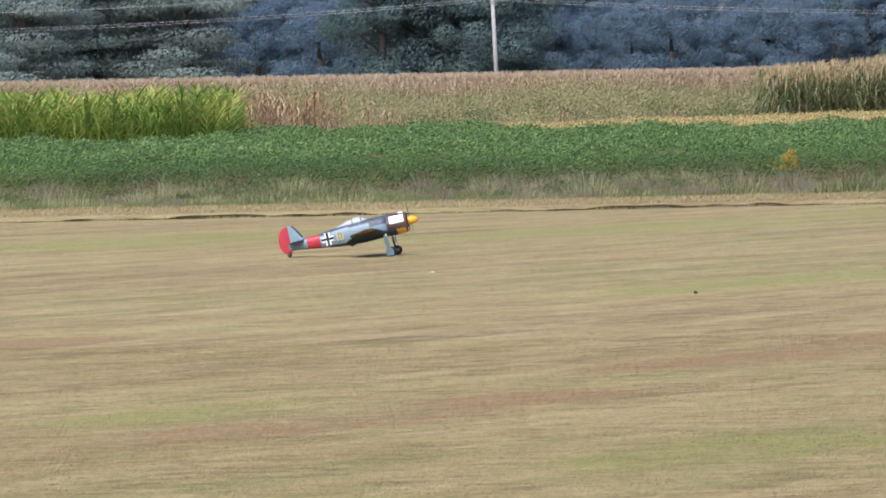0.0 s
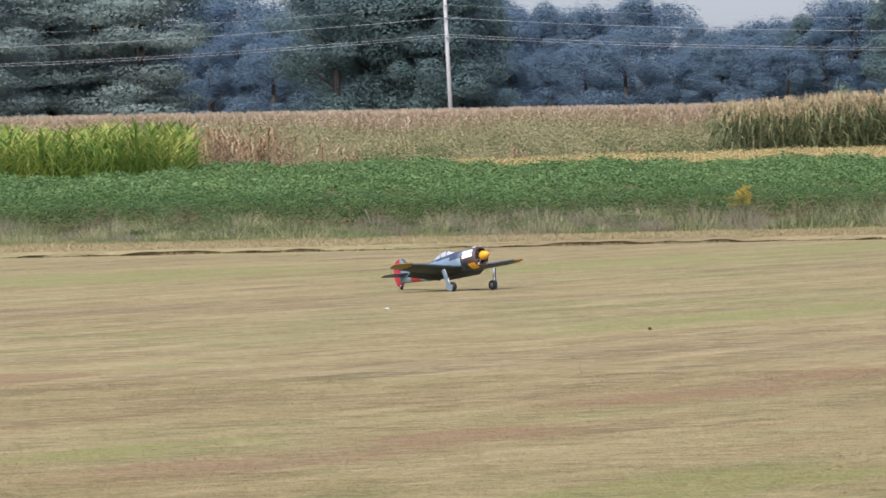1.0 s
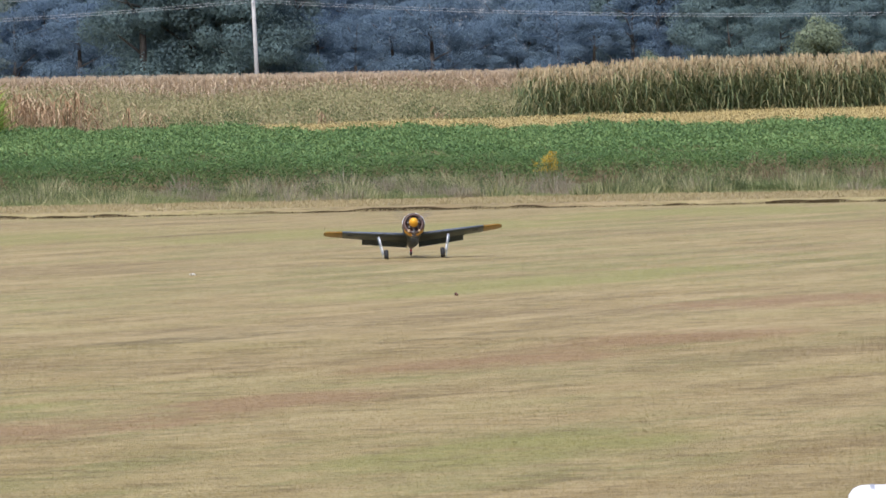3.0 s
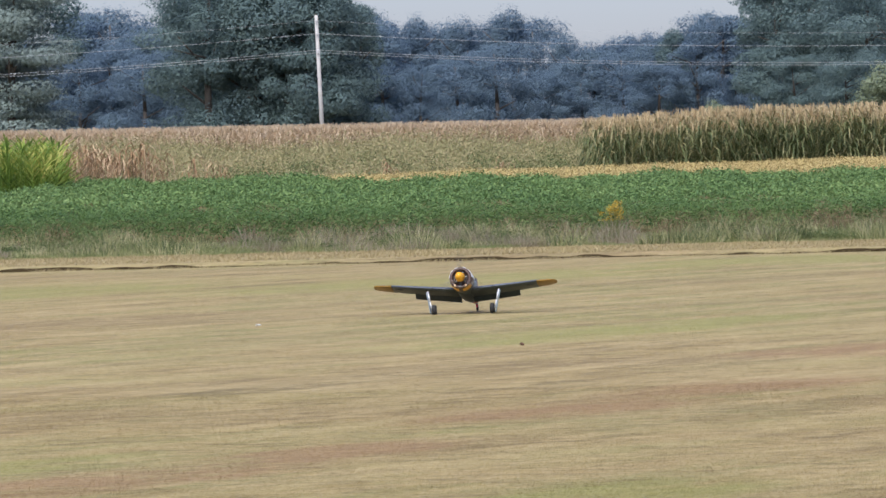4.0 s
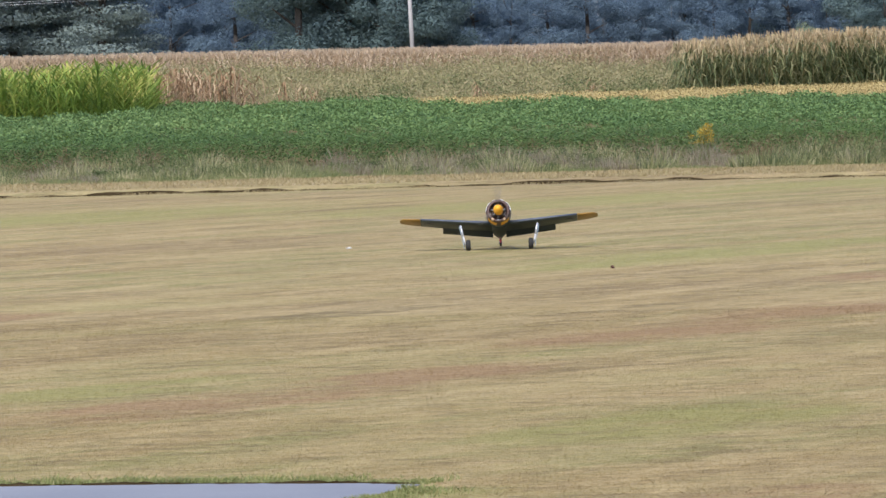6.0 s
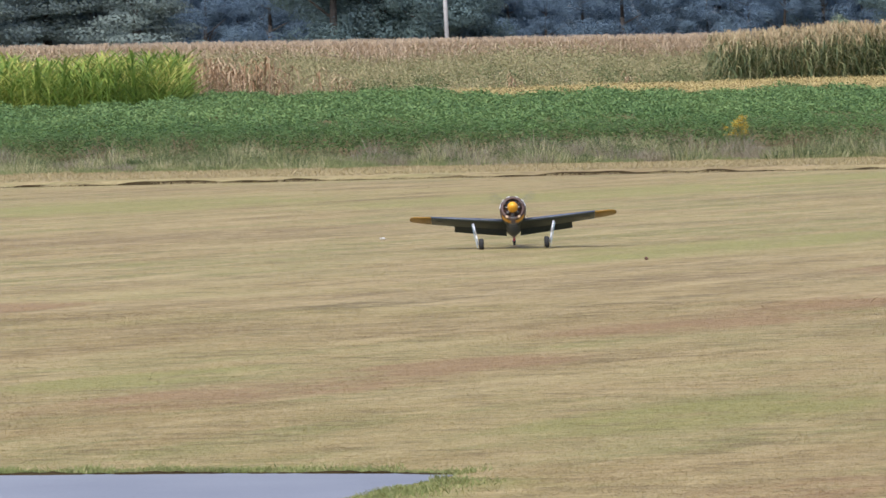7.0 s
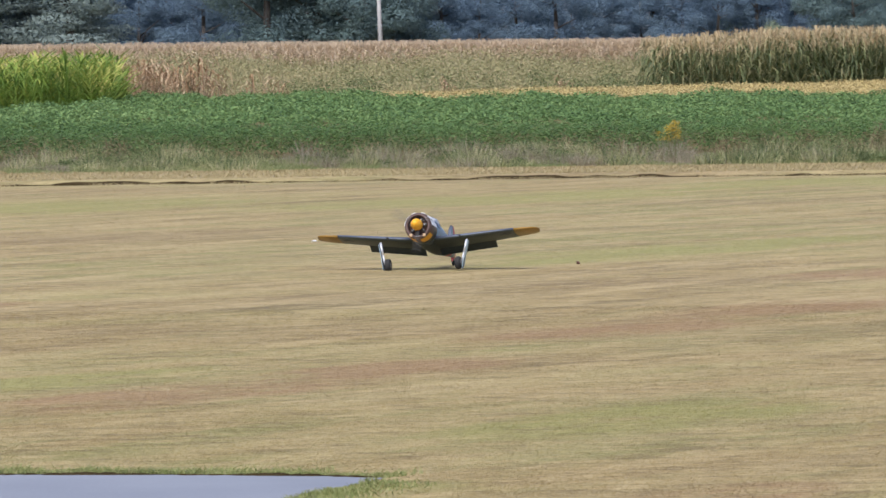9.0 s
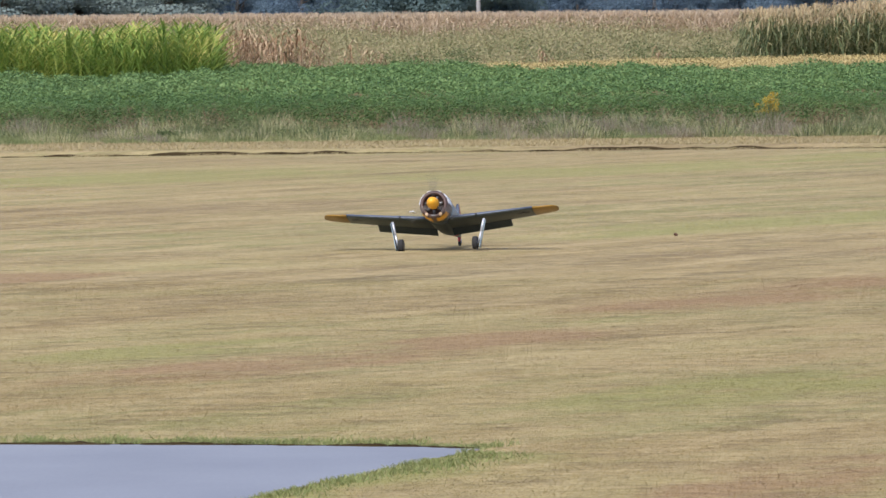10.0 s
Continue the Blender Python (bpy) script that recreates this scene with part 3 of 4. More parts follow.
    tagged(new("seed_hummocks", tiles("seed_hummocks", f[seedy], [M_SEED])), "rounded clumps of faded seeding grass", "grass", kind="stuff")
    bx, by = wedge(113.0, 119.4, 1.3)
    keep = lumpy(bx, by, 0.7, 1.3) > 0.48
    bx, by = bx[keep], by[keep]
    tall = np.clip((by - 109.5) / 9, 0.3, 1)
    bl = mounds(bx, by, rng.uniform(0.2, 0.5, len(bx)), rng.uniform(0.25, 0.62, len(bx)) * tall, 620, 0.022, 0.05)
    tagged(new("ditch_bushes", tiles("ditch_bushes", bl, [M_BUSH])), "low bushy green weeds in mounds", "weeds", kind="stuff")
    x, y = wedge(117, 120.6, 1.0)
    k = (x > 4.4) | (rng.random(len(x)) < 0.1)
    x, y = x[k], y[k]
    c = np.concatenate([mounds(x, y, rng.uniform(0.15, 0.4, len(x)), rng.uniform(0.35, 0.72, len(x)), 420, 0.018, 0.045, 0.3), tufts(x, y, ground_z(y), rng.uniform(0.35, 0.75, len(x)), 10, 0.016, 0.13, 0.25)])
    tagged(new("dock_weeds", tiles("dock_weeds", c, [M_DOCK])), "rusty brown dock weeds gone to seed", "weeds", kind="stuff")


build_ditch_weeds()


def build_goldenrod(x, y, height):
    root = empty("goldenrod", "goldenrod clump in yellow bloom in the ditch", "plant")
    z = float(ground_z(y))
    root.location = (x, y, z)
    n = 26
    sx, sy = rng.normal(0, 0.11, n), rng.normal(0, 0.1, n)
    h = height * rng.uniform(0.6, 1.0, n) * np.exp(-np.abs(sx) * 0.9)
    st = new("stems", tiles("stems", blades(sx, sy, np.zeros(n), h, np.full(n, 0.02), 0.12), [M_WEED]))
    st.parent = root
    c = np.repeat(np.stack([sx, sy, h], 1), 26, 0) + rng.normal(0, 1, (n * 26, 3)) * (0.04, 0.04, 0.035)
    fl = new("bloom", tiles("bloom", leaves(c, rng.uniform(0.02, 0.045, len(c)), 0.3), [M_BLOOM]))
    fl.parent = root
    tagged(fl, "bright yellow flower plumes", kind="stuff")
    tagged(st, kind="stuff")
    lv = np.stack([np.repeat(sx, 14), np.repeat(sy, 14), np.repeat(h, 14) * rng.uniform(0.2, 0.95, n * 14)], 1) + rng.normal(0, 0.07, (n * 14, 3))
    le = new("foliage", tiles("foliage", leaves(lv, rng.uniform(0.06, 0.11, len(lv)), 0.3, 0.3), [M_WEED]))
    le.parent = root
    tagged(le, kind="stuff")


build_goldenrod(3.83, 117.6, 0.8)


# ---- crops ----
def front_line(x):
    """Where the bean field ends and corn and fallow begin."""
    return np.where(x > -3.1, 166 + (x + 3.1) * 0.95, np.where(x < -9.35, 151.0, 165.0))


def build_beans():
    faces = []
    # the first rows, each a hedge of leaves over its own furrow
    for k in range(8):
        n = 30000
        x = rng.uniform(-14, 15, n)
        y0 = 121.7 + 0.76 * k + 0.5 * (lumpy(x, x * 0, 1.1, 3.0) - 0.5) + 0.1 * np.sin(x * 3.1 + k)
        a = rng.uniform(0.02, np.pi - 0.02, n)
        top = 0.56 + 0.10 * lumpy(x, x * 0.3 + k, 1.6, k) + 0.16 * lumpy(x, x * 0.1, 4.6, k * 2.0)
        clump = np.sin(x * 9.0 + 2.0 * np.sin(x * 2.3 + k) + k * 1.7) * np.sin(a * 4.5 + x * 1.9 + k) + 0.6 * np.sin(x * 17.0 + a * 7.0 + k * 2.9)
        keep = clump + rng.normal(0, 0.3, n) > -0.12 - 0.6 * np.sin(a) ** 2
        x, y0, a, top, clump = x[keep], y0[keep], a[keep], top[keep], clump[keep]
        n = len(x)
        q = rng.uniform(0.74, 0.96, n) + 0.09 * clump
        y = y0 - np.cos(a) * 0.36 * q
        z = ground_z(y) + top * (0.12 + 0.88 * np.sin(a) ** 0.7 * q)
        out = np.stack([np.zeros(n), np.zeros(n), 1.2 + 0 * a], 1)
        faces.append(leaves(np.stack([x, y, z], 1), rng.uniform(0.035, 0.068, n), np.clip(0.4 + 1.6 * np.sin(a), 0.4, 1.6), 0.75, out))
    # the closed canopy behind
    x, y = wedge(127.0, 168, 250)
    k = y < np.where(x > -3.1, 157.5 + 6.5 * np.clip((-x - 1) / 2, 0, 1), front_line(x) + 0.6)
    x, y = x[k], y[k]
    row = 0.07 * np.cos(y * 2 * np.pi / 0.76)
    z = ground_z(y) + 0.50 + 0.2 * lumpy(x, y, 0.9) + 0.16 * lumpy(x, y, 3.1, 2.0) + row + rng.normal(0, 0.035, len(x))
    faces.append(leaves(np.stack([x, y, z], 1), rng.uniform(0.04, 0.085, len(x)), 0.9, 0.8))
    tagged(new("bean_field", tiles("bean_field", np.concatenate(faces), [M_BEAN])), "dense dark green bean crop in closed rows", "crop field", kind="stuff")
    x, y = wedge(157.4, 192, 300)
    k = (x > -3.6) & (y < front_line(x) + 0.5) & (y > 157.5 + 6.5 * np.clip((-x - 1) / 2, 0, 1))
    x, y = x[k], y[k]
    z = ground_z(y) + 0.68 + 0.07 * lumpy(x, y, 0.9) + rng.normal(0, 0.04, len(x))
    f = leaves(np.stack([x, y, z], 1), rng.uniform(0.03, 0.06, len(x)), 1.2, 0.8)
    tagged(new("ripe_bean_field", tiles("ripe_bean_field", f, [M_BEANRIPE])), "strip of yellowing ripe beans before the corn", "crop field", kind="stuff")


build_beans()


def corn_plant(height, leaf_from, leaf_count, tassel, droop, seed, broad=1.0, change=0.72):
    """Stalk, arching leaves in three pieces and a branched tassel: faces and material numbers."""
    r = np.random.default_rng(seed)
    f, idx = [], []
    for a in (0, np.pi / 2):
        s = np.array([np.cos(a), np.sin(a), 0]) * 0.016
        f.append([-s, s, s * 0.6 + (0, 0, height * 0.92), -s * 0.6 + (0, 0, height * 0.92)])
        idx.append(0)
    az = r.uniform(0, 2 * np.pi)
    for i in range(leaf_count):
        z = height * (leaf_from + (0.93 - leaf_from) * i / max(1, leaf_count - 1))
        a = az + (i % 2) * np.pi + r.normal(0, 0.35)
        d, sd = np.array([np.cos(a), np.sin(a), 0]), np.array([-np.sin(a), np.cos(a), 0])
        l = r.uniform(0.45, 0.75) * (1.0 if i < leaf_count - 2 else 0.7)
        pts = [np.array([0, 0, z]), d * l * 0.35 + (0, 0, z + l * 0.42), d * l * 0.75 + (0, 0, z + l * (0.45 - droop * 0.35)), d * l * (0.95) + (0, 0, z + l * (0.25 - droop))]
        ws = [0.03 * broad, 0.05 * broad, 0.04 * broad, 0.006]
        for k in range(3):
            f.append([pts[k] - sd * ws[k], pts[k] + sd * ws[k], pts[k + 1] + sd * ws[k + 1], pts[k + 1] - sd * ws[k + 1]])
            idx.append(0 if z < height * change else 1)
    if tassel:
        for i in range(tassel):
            a = r.uniform(0, 2 * np.pi)
            o = np.array([np.cos(a), np.sin(a), 0])
            s = np.array([-np.sin(a), np.cos(a), 0]) * 0.009
            b = np.array([0, 0, height * 0.9])
            t = b + o * r.uniform(0.02, 0.16) + (0, 0, r.uniform(0.2, 0.38))
            f.append([b - s, b + s, t + s, t - s])
            idx.append(2)
    return np.array(f), np.array(idx)


def sow(name, x, y, plants, mats, label, grow=(0.88, 1.1), size=None):
    faces, index = [], []
    kind = rng.integers(0, len(plants), len(x))
    for k, (pf, pi) in enumerate(plants):
        sel = kind == k
        n = int(sel.sum())
        if not n:
            continue
        a = rng.uniform(0, 2 * np.pi, n)
        s = rng.uniform(*grow, n) * (1.0 if size is None else size[sel])
        c, sn = np.cos(a), np.sin(a)
        p = pf[None] * s[:, None, None, None]
        q = np.empty_like(p)
        q[..., 0] = p[..., 0] * c[:, None, None] - p[..., 1] * sn[:, None, None] + x[sel][:, None, None]
        q[..., 1] = p[..., 0] * sn[:, None, None] + p[..., 1] * c[:, None, None] + y[sel][:, None, None]
        q[..., 2] = p[..., 2] + ground_z(y[sel])[:, None, None]
        faces.append(q.reshape(-1, 4, 3))
        index.append(np.tile(pi, n))
    ob = new(name, tiles(name, np.concatenate(faces), mats, np.concatenate(index)))
    return tagged(ob, label, "corn field", kind="stuff")


def rows_of(x0, x1, y0, y1, step=0.2, gap=0.76, follow=False):
    xs, ys = np.meshgrid(np.arange(x0, x1, step), np.arange(y0, y1, gap))
    x, y = xs.ravel(), ys.ravel()
    if follow:
        y = y + front_line(x)
    n = len(x)
    return x + rng.normal(0, 0.05, n), y + rng.normal(0, 0.07, n)


def build_corn():
    tall = [corn_plant(2.18, 0.12, 18, 9, 0.4, s, 0.5, 0.8) for s in range(7)]
    x, y = rows_of(5.2, 28, 0.9, 14, 0.16, follow=True)
    sow("corn_field", x, y, tall, [M_CORNGREEN, M_CORNTURN, M_TASSEL], "tall green corn with drying tan tassels", size=np.interp(x, [5, 9, 20], [0.86, 0.96, 1.0]))
    bright = [corn_plant(1.7, 0.08, 15, 0, -0.5, 20 + s, 0.5, 0.72) for s in range(8)]
    x, y = rows_of(-21, -9.45, 151.6, 160, 0.12, 0.62)
    size = 0.92 + 0.1 * lumpy(x, y, 0.9, 1.0)
    sow("young_corn", x, y, bright, [M_CORNLOW, M_CORNBRIGHT, M_CORNBRIGHT], "bright yellow-green young corn without tassels", (0.7, 1.12), size)
    dry = [corn_plant(1.5, 0.12, 11, 0, 0.7, 40 + s, 0.42, 0.6) for s in range(8)]
    x, y = rows_of(-14, 3.0, 164.6, 176, 0.17, 0.7)
    follow = np.where(x > -3.1, (x + 3.1) * 0.95 + 1.2, 0.0)
    k = rng.random(len(x)) < np.clip(0.62 - (x + 8.8) / 3.2, 0.10, 0.62) * np.where(y < 167.5, 1, np.clip(-(x + 5.4) / 3.0, 0, 1)) * np.clip(0.35 + lumpy(x, y, 1.4, 2.0), 0, 1)
    sow("dry_corn", x[k], y[k] + follow[k], dry, [M_CORNBROWN, M_CORNDRY, M_TASSEL], "withered pinkish-brown corn stalks", (0.45, 1.12), np.interp(x[k], [-8, -4], [1.0, 0.72]))
    far = [corn_plant(1.98, 0.55, 6, 14, 0.45, 60 + s, 0.4) for s in range(5)]
    x, y = rows_of(-30, 34, 272, 280, 0.12, 0.8)
    sow("far_corn", x, y, far, [M_TASSELPALE, M_TASSELPALE, M_TASSELPALE], "ripe corn with pinkish-tan tassels farther off", (0.94, 1.05))


build_corn()


def build_fallow():
    x, y = wedge(165, 266, 2.6)
    k = (y > front_line(x) + 0.6) & ~((x < -9.4) & (y < 176)) & ~((x < -7.7) & (y < 176.5)) & ~((x > 4.7) & (y < front_line(x) + 15))
    x, y = x[k], y[k]
    h = (0.55 + 0.85 * lumpy(x, y * 0.3, 0.45, 2.0)) * np.clip(0.62 + (y - 166) / 66, 0.6, 1.8) * rng.uniform(0.75, 1.1, len(x))
    h = np.minimum(h, 1.8 + rng.normal(0, 0.1, len(x)))
    f = np.concatenate([mounds(x, y, rng.uniform(0.3, 0.8, len(x)), h * 0.97, 62, 0.05, 0.12, 0.35), tufts(x, y, ground_z(y), h * 0.85, 12, 0.022, 0.4, 0.5)])
    bx, by = wedge(168, 215, 0.10)
    k = (by > front_line(bx) + 1.0) & (bx > -6.5) & (bx < 4.6)
    bx, by = bx[k], by[k]
    b = mounds(bx, by, rng.uniform(0.5, 1.0, len(bx)), rng.uniform(0.7, 1.25, len(bx)), 900, 0.035, 0.08, 0.4)
    tagged(new("fallow_bushes", tiles("fallow_bushes", b, [M_BUSH])), "dark olive bushes scattered over fallow ground", "bushes", kind="stuff")
    tagged(new("fallow_weeds", tiles("fallow_weeds", f, [M_FALLOW])), "olive and tan weeds on fallow ground", "weeds", kind="stuff")


build_fallow()


# ---- trees ----
def crown_mesh(kind, seed):
    """A crown of leaf clumps in lobes on limbs, for a tree 18 m high."""
    r = np.random.default_rng(seed)
    cs, sizes, outs = [], [], []
    lobes = {"oak": 46, "tall": 38, "cedar": 46, "bush": 20}[kind]
    for i in range(lobes):
        if kind == "oak":
            z = 15.8 - 14.0 * r.random() ** 1.15
            w = 5.4 * math.sin(math.pi * min(1, max(0.2, (z - 0.5) / 17.5))) ** 0.6
            ra, rz, n = r.uniform(1.2, 2.6), r.uniform(0.9, 1.8), 900
        elif kind == "tall":
            z = 16.4 - 15.0 * r.random() ** 1.1
            w = 3.5 * (1 - (z / 18) ** 3) + 0.3
            ra, rz, n = r.uniform(0.9, 1.9), r.uniform(1.0, 2.1), 900
        elif kind == "cedar":
            z = r.uniform(1.5, 16.0)
            w = 5.0 * (1 - z / 24)
            ra, rz, n = r.uniform(1.8, 3.2), r.uniform(0.5, 0.9), 900
        else:
            z = r.uniform(1.2, 6.5)
            w = 2.8
            ra, rz, n = r.uniform(1.0, 1.9), r.uniform(0.8, 1.4), 700
        a, d = r.uniform(0, 2 * np.pi), w * math.sqrt(r.uniform(0.02, 1))
        dirs = r.normal(0, 1, (n, 3))
        dirs /= np.linalg.norm(dirs, axis=1)[:, None]
        rad = r.uniform(0.55, 1.0, n)[:, None] ** 0.6 * (1 + 0.22 * np.sin(dirs[:, :1] * 5 + i) + 0.18 * np.sin(dirs[:, 2:] * 9 + i * 2) + r.normal(0, 0.08, (n, 1)))
        cs.append(np.array([math.cos(a) * d, math.sin(a) * d, z]) + dirs * rad * (ra, ra, rz))
        sizes.append(r.uniform(0.10, 0.20, n))
        outs.append(dirs * 2.2)
        core = r.normal(0, 1, (220, 3))
        core /= np.linalg.norm(core, axis=1)[:, None]
        cs.append(np.array([math.cos(a) * d, math.sin(a) * d, z]) + core * 0.82 * (ra, ra, rz))
        sizes.append(r.uniform(0.18, 0.34, 220))
        outs.append(core * 2.2)
    c, s, o = np.concatenate(cs), np.concatenate(sizes), np.concatenate(outs)
    k = c[:, 2] > 1.0
    return leaves(c[k], s[k], 0.45, 0.75, o[k])


def build_trees():
    kinds = []
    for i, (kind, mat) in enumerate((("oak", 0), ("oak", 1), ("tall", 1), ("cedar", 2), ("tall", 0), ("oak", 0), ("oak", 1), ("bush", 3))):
        root = empty("tree", ("dark broadleaf tree with a ragged full crown", "broadleaf tree of the far wood, leaves painted haze-blue", "slender tree of the far wood, leaves painted haze-blue",
                              "tree with layered drooping boughs, leaves greyed by painted haze", "slender dark green tree with a narrow crown", "dark green oak-like tree with open gaps",
                              "round-crowned tree of the far wood, leaves painted haze-blue", "pale grey-green willowy bush before dark trees")[i], "tree", "far woodland")
        top = 8 if kind == "bush" else 18
        bm = bmesh.new()
        r = random.Random(i + 3)
        rod(bm, (0, 0, -0.3), (r.uniform(-0.3, 0.3), 0, top * 0.45), 0.34, 0.24, 9)
        rod(bm, (0, 0, top * 0.44), (r.uniform(-0.8, 0.8), 0.2, top * 0.85), 0.25, 0.07, 8)
        for k in range(9):
            a, z = r.uniform(0, 6.28), top * r.uniform(0.2, 0.7)
            l = r.uniform(1.8, 4.2) * top / 18
            rod(bm, (0, 0, z), (math.cos(a) * l, math.sin(a) * l, z + l * r.uniform(0.3, 0.9)), 0.13, 0.04, 6)
        part("trunk", bm, M_BARK, root)
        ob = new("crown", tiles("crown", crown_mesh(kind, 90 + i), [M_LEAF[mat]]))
        ob.parent = root
        kinds.append(root)
    # kind, bearing, distance, height
    plan = []
    r = random.Random(11)

    def line(b0, b1, n, dist, high, choice):
        for i in range(n):
            b = b0 + (b1 - b0) * (i + 0.5 + r.uniform(-0.3, 0.3)) / n
            plan.append((r.choice(choice), b, dist * r.uniform(0.97, 1.05), high * r.uniform(0.92, 1.08)))

    # the skyline of the far wood: bearings, and how high it stands over level ground
    edge = [-0.13, -0.064, -0.0607, -0.057, -0.0474, -0.0446, -0.040, -0.010, -0.004, 0.004, 0.020, 0.0235, 0.0272, 0.0295, 0.039, 0.044, 0.050, 0.055, 0.13]
    rise = [0.022, 0.0225, 0.0226, 0.0252, 0.0252, 0.0226, 0.0236, 0.0236, 0.0238, 0.0230, 0.0228, 0.0205, 0.0178, 0.0200, 0.0220, 0.0210, 0.0226, 0.022, 0.022]
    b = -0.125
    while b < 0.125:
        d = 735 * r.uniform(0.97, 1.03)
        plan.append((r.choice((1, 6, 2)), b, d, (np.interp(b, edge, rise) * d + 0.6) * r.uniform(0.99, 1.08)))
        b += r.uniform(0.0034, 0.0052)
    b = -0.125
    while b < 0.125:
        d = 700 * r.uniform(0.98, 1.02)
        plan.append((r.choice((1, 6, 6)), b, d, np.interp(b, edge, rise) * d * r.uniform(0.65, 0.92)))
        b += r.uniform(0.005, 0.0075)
    line(-0.128, -0.067, 9, 545, 19.5, (3, 3, 3, 0))
    line(-0.128, -0.070, 5, 600, 23.0, (0, 5, 3))
    line(-0.0365, -0.0185, 5, 600, 19.5, (0, 5))
    line(-0.034, -0.020, 3, 630, 23.0, (5, 0))
    line(-0.0152, -0.0095, 3, 610, 17.0, (4, 4))
    line(0.0405, 0.0485, 2, 690, 16.6, (4, 2))
    line(0.0585, 0.125, 11, 570, 18.5, (5, 0, 5))
    line(0.056, 0.125, 8, 555, 9.0, (5, 0))
    line(0.063, 0.125, 7, 620, 24.0, (5, 0))
    plan.append((7, 0.0775, 520, 8.3))
    plan.append((7, 0.0505, 560, 5.4))
    plan.append((7, 0.0475, 600, 5.0))
    used = set()
    for k, b, d, h in plan:
        base = 8.0 if k == 7 else 18.0
        s = h / base
        wide = s * r.uniform(0.95, 1.2)
        m = pose(b * d, d, 1.2, 0, 0, r.uniform(0, 360)) @ Matrix.Diagonal((wide, wide, s, 1))
        if k in used:
            copy_thing(kinds[k], m)
        else:
            kinds[k].matrix_basis = m
            used.add(k)


build_trees()


# ---- the power line ----
POLE_Y = 395.0


def build_pole(x, y, lean, label):
    root = empty("utility_pole", label, "utility pole", "power line poles")
    root.matrix_basis = pose(x, y, 1.2, 0, lean, 0)
    bm = bmesh.new()
    rod(bm, (0, 0, -0.4), (0, 0, 10.0), 0.165, 0.115, 14)
    part("shaft", bm, M_POLE, root)
    for z in (9.62, 8.76, 7.66, 7.5):
        bm = bmesh.new()
        rod(bm, (0, -0.1, z), (0, -0.34, z), 0.03, 0.03, 8)
        rod(bm, (0, -0.26, z - 0.06), (0, -0.26, z + 0.08), 0.07, 0.05, 10)
        part("insulator", bm, M_PORCELAIN, root)
    return root


POLE_X = -0.0164 * POLE_Y
build_pole(POLE_X, POLE_Y, -1.9, "weathered grey wooden utility pole leaning slightly")
for side in (-1, 1):
    build_pole(POLE_X + side * 82, POLE_Y + side * 3, 0.0, "weathered grey wooden utility pole farther along the line")


def build_cables():
    for z in (9.62, 8.76, 7.66, 7.5):
        curve = bpy.data.curves.new("power_cable", "CURVE")
        curve.dimensions, curve.bevel_depth, curve.bevel_resolution = "3D", 0.011 if z < 9 else 0.006, 1
        lean = -math.sin(radians(1.9)) * z
        for side in (-1, 1):
            sp = curve.splines.new("POLY")
            sp.points.add(32)
            for i, p in enumerate(sp.points):
                t = i / 32
                x = POLE_X + lean * (1 - t) + side * 82 * t
                p.co = (x, POLE_Y - 0.26 + side * 3 * t, 1.2 + z - 4 * 1.55 * t * (1 - t), 1)
        curve.materials.append(M_WIRE)
        tagged(new("power_cable", curve), "thin pale overhead cable sagging between poles", "cable", "power line cables")


build_cables()


# ---- the model airplane ----
PITCH = Matrix.Translation((0.165, 0, 0.423)) @ pose(0, 0, 0, 0, -12, 0)
TRACK, WHEELBASE, WHEEL_R, SPAN = 0.331, 1.284, 0.060, 1.05


def oval(u, wc, hw, top, bottom, n=32, square=2.3):
    pts = []
    for i in range(n):
        a = 2 * math.pi * i / n
        c, s = math.cos(a), math.sin(a)
        y = math.copysign(abs(c) ** (2 / square), c) * hw
        w = math.copysign(abs(s) ** (2 / square), s)
        pts.append((u, y, wc + w * (top if w > 0 else bottom)))
    return pts


def wing_ring(y, le, te, w, thick, n=9):
    """A wing section at span y: round nose, thin tail."""
    up, low = [], []
    for i in range(n):
        t = (i / (n - 1)) ** 1.6
        h = thick * (2.97 * math.sqrt(t) - 1.26 * t - 3.52 * t * t + 2.84 * t ** 3 - 1.02 * t ** 4) / 1.0
        x = le + (te - le) * t
        up.append((x, y, w + h * 0.62 - 0.016 * t))
        low.append((x, y, w - h * 0.38 - 0.016 * t))
    return up + low[-1:0:-1]


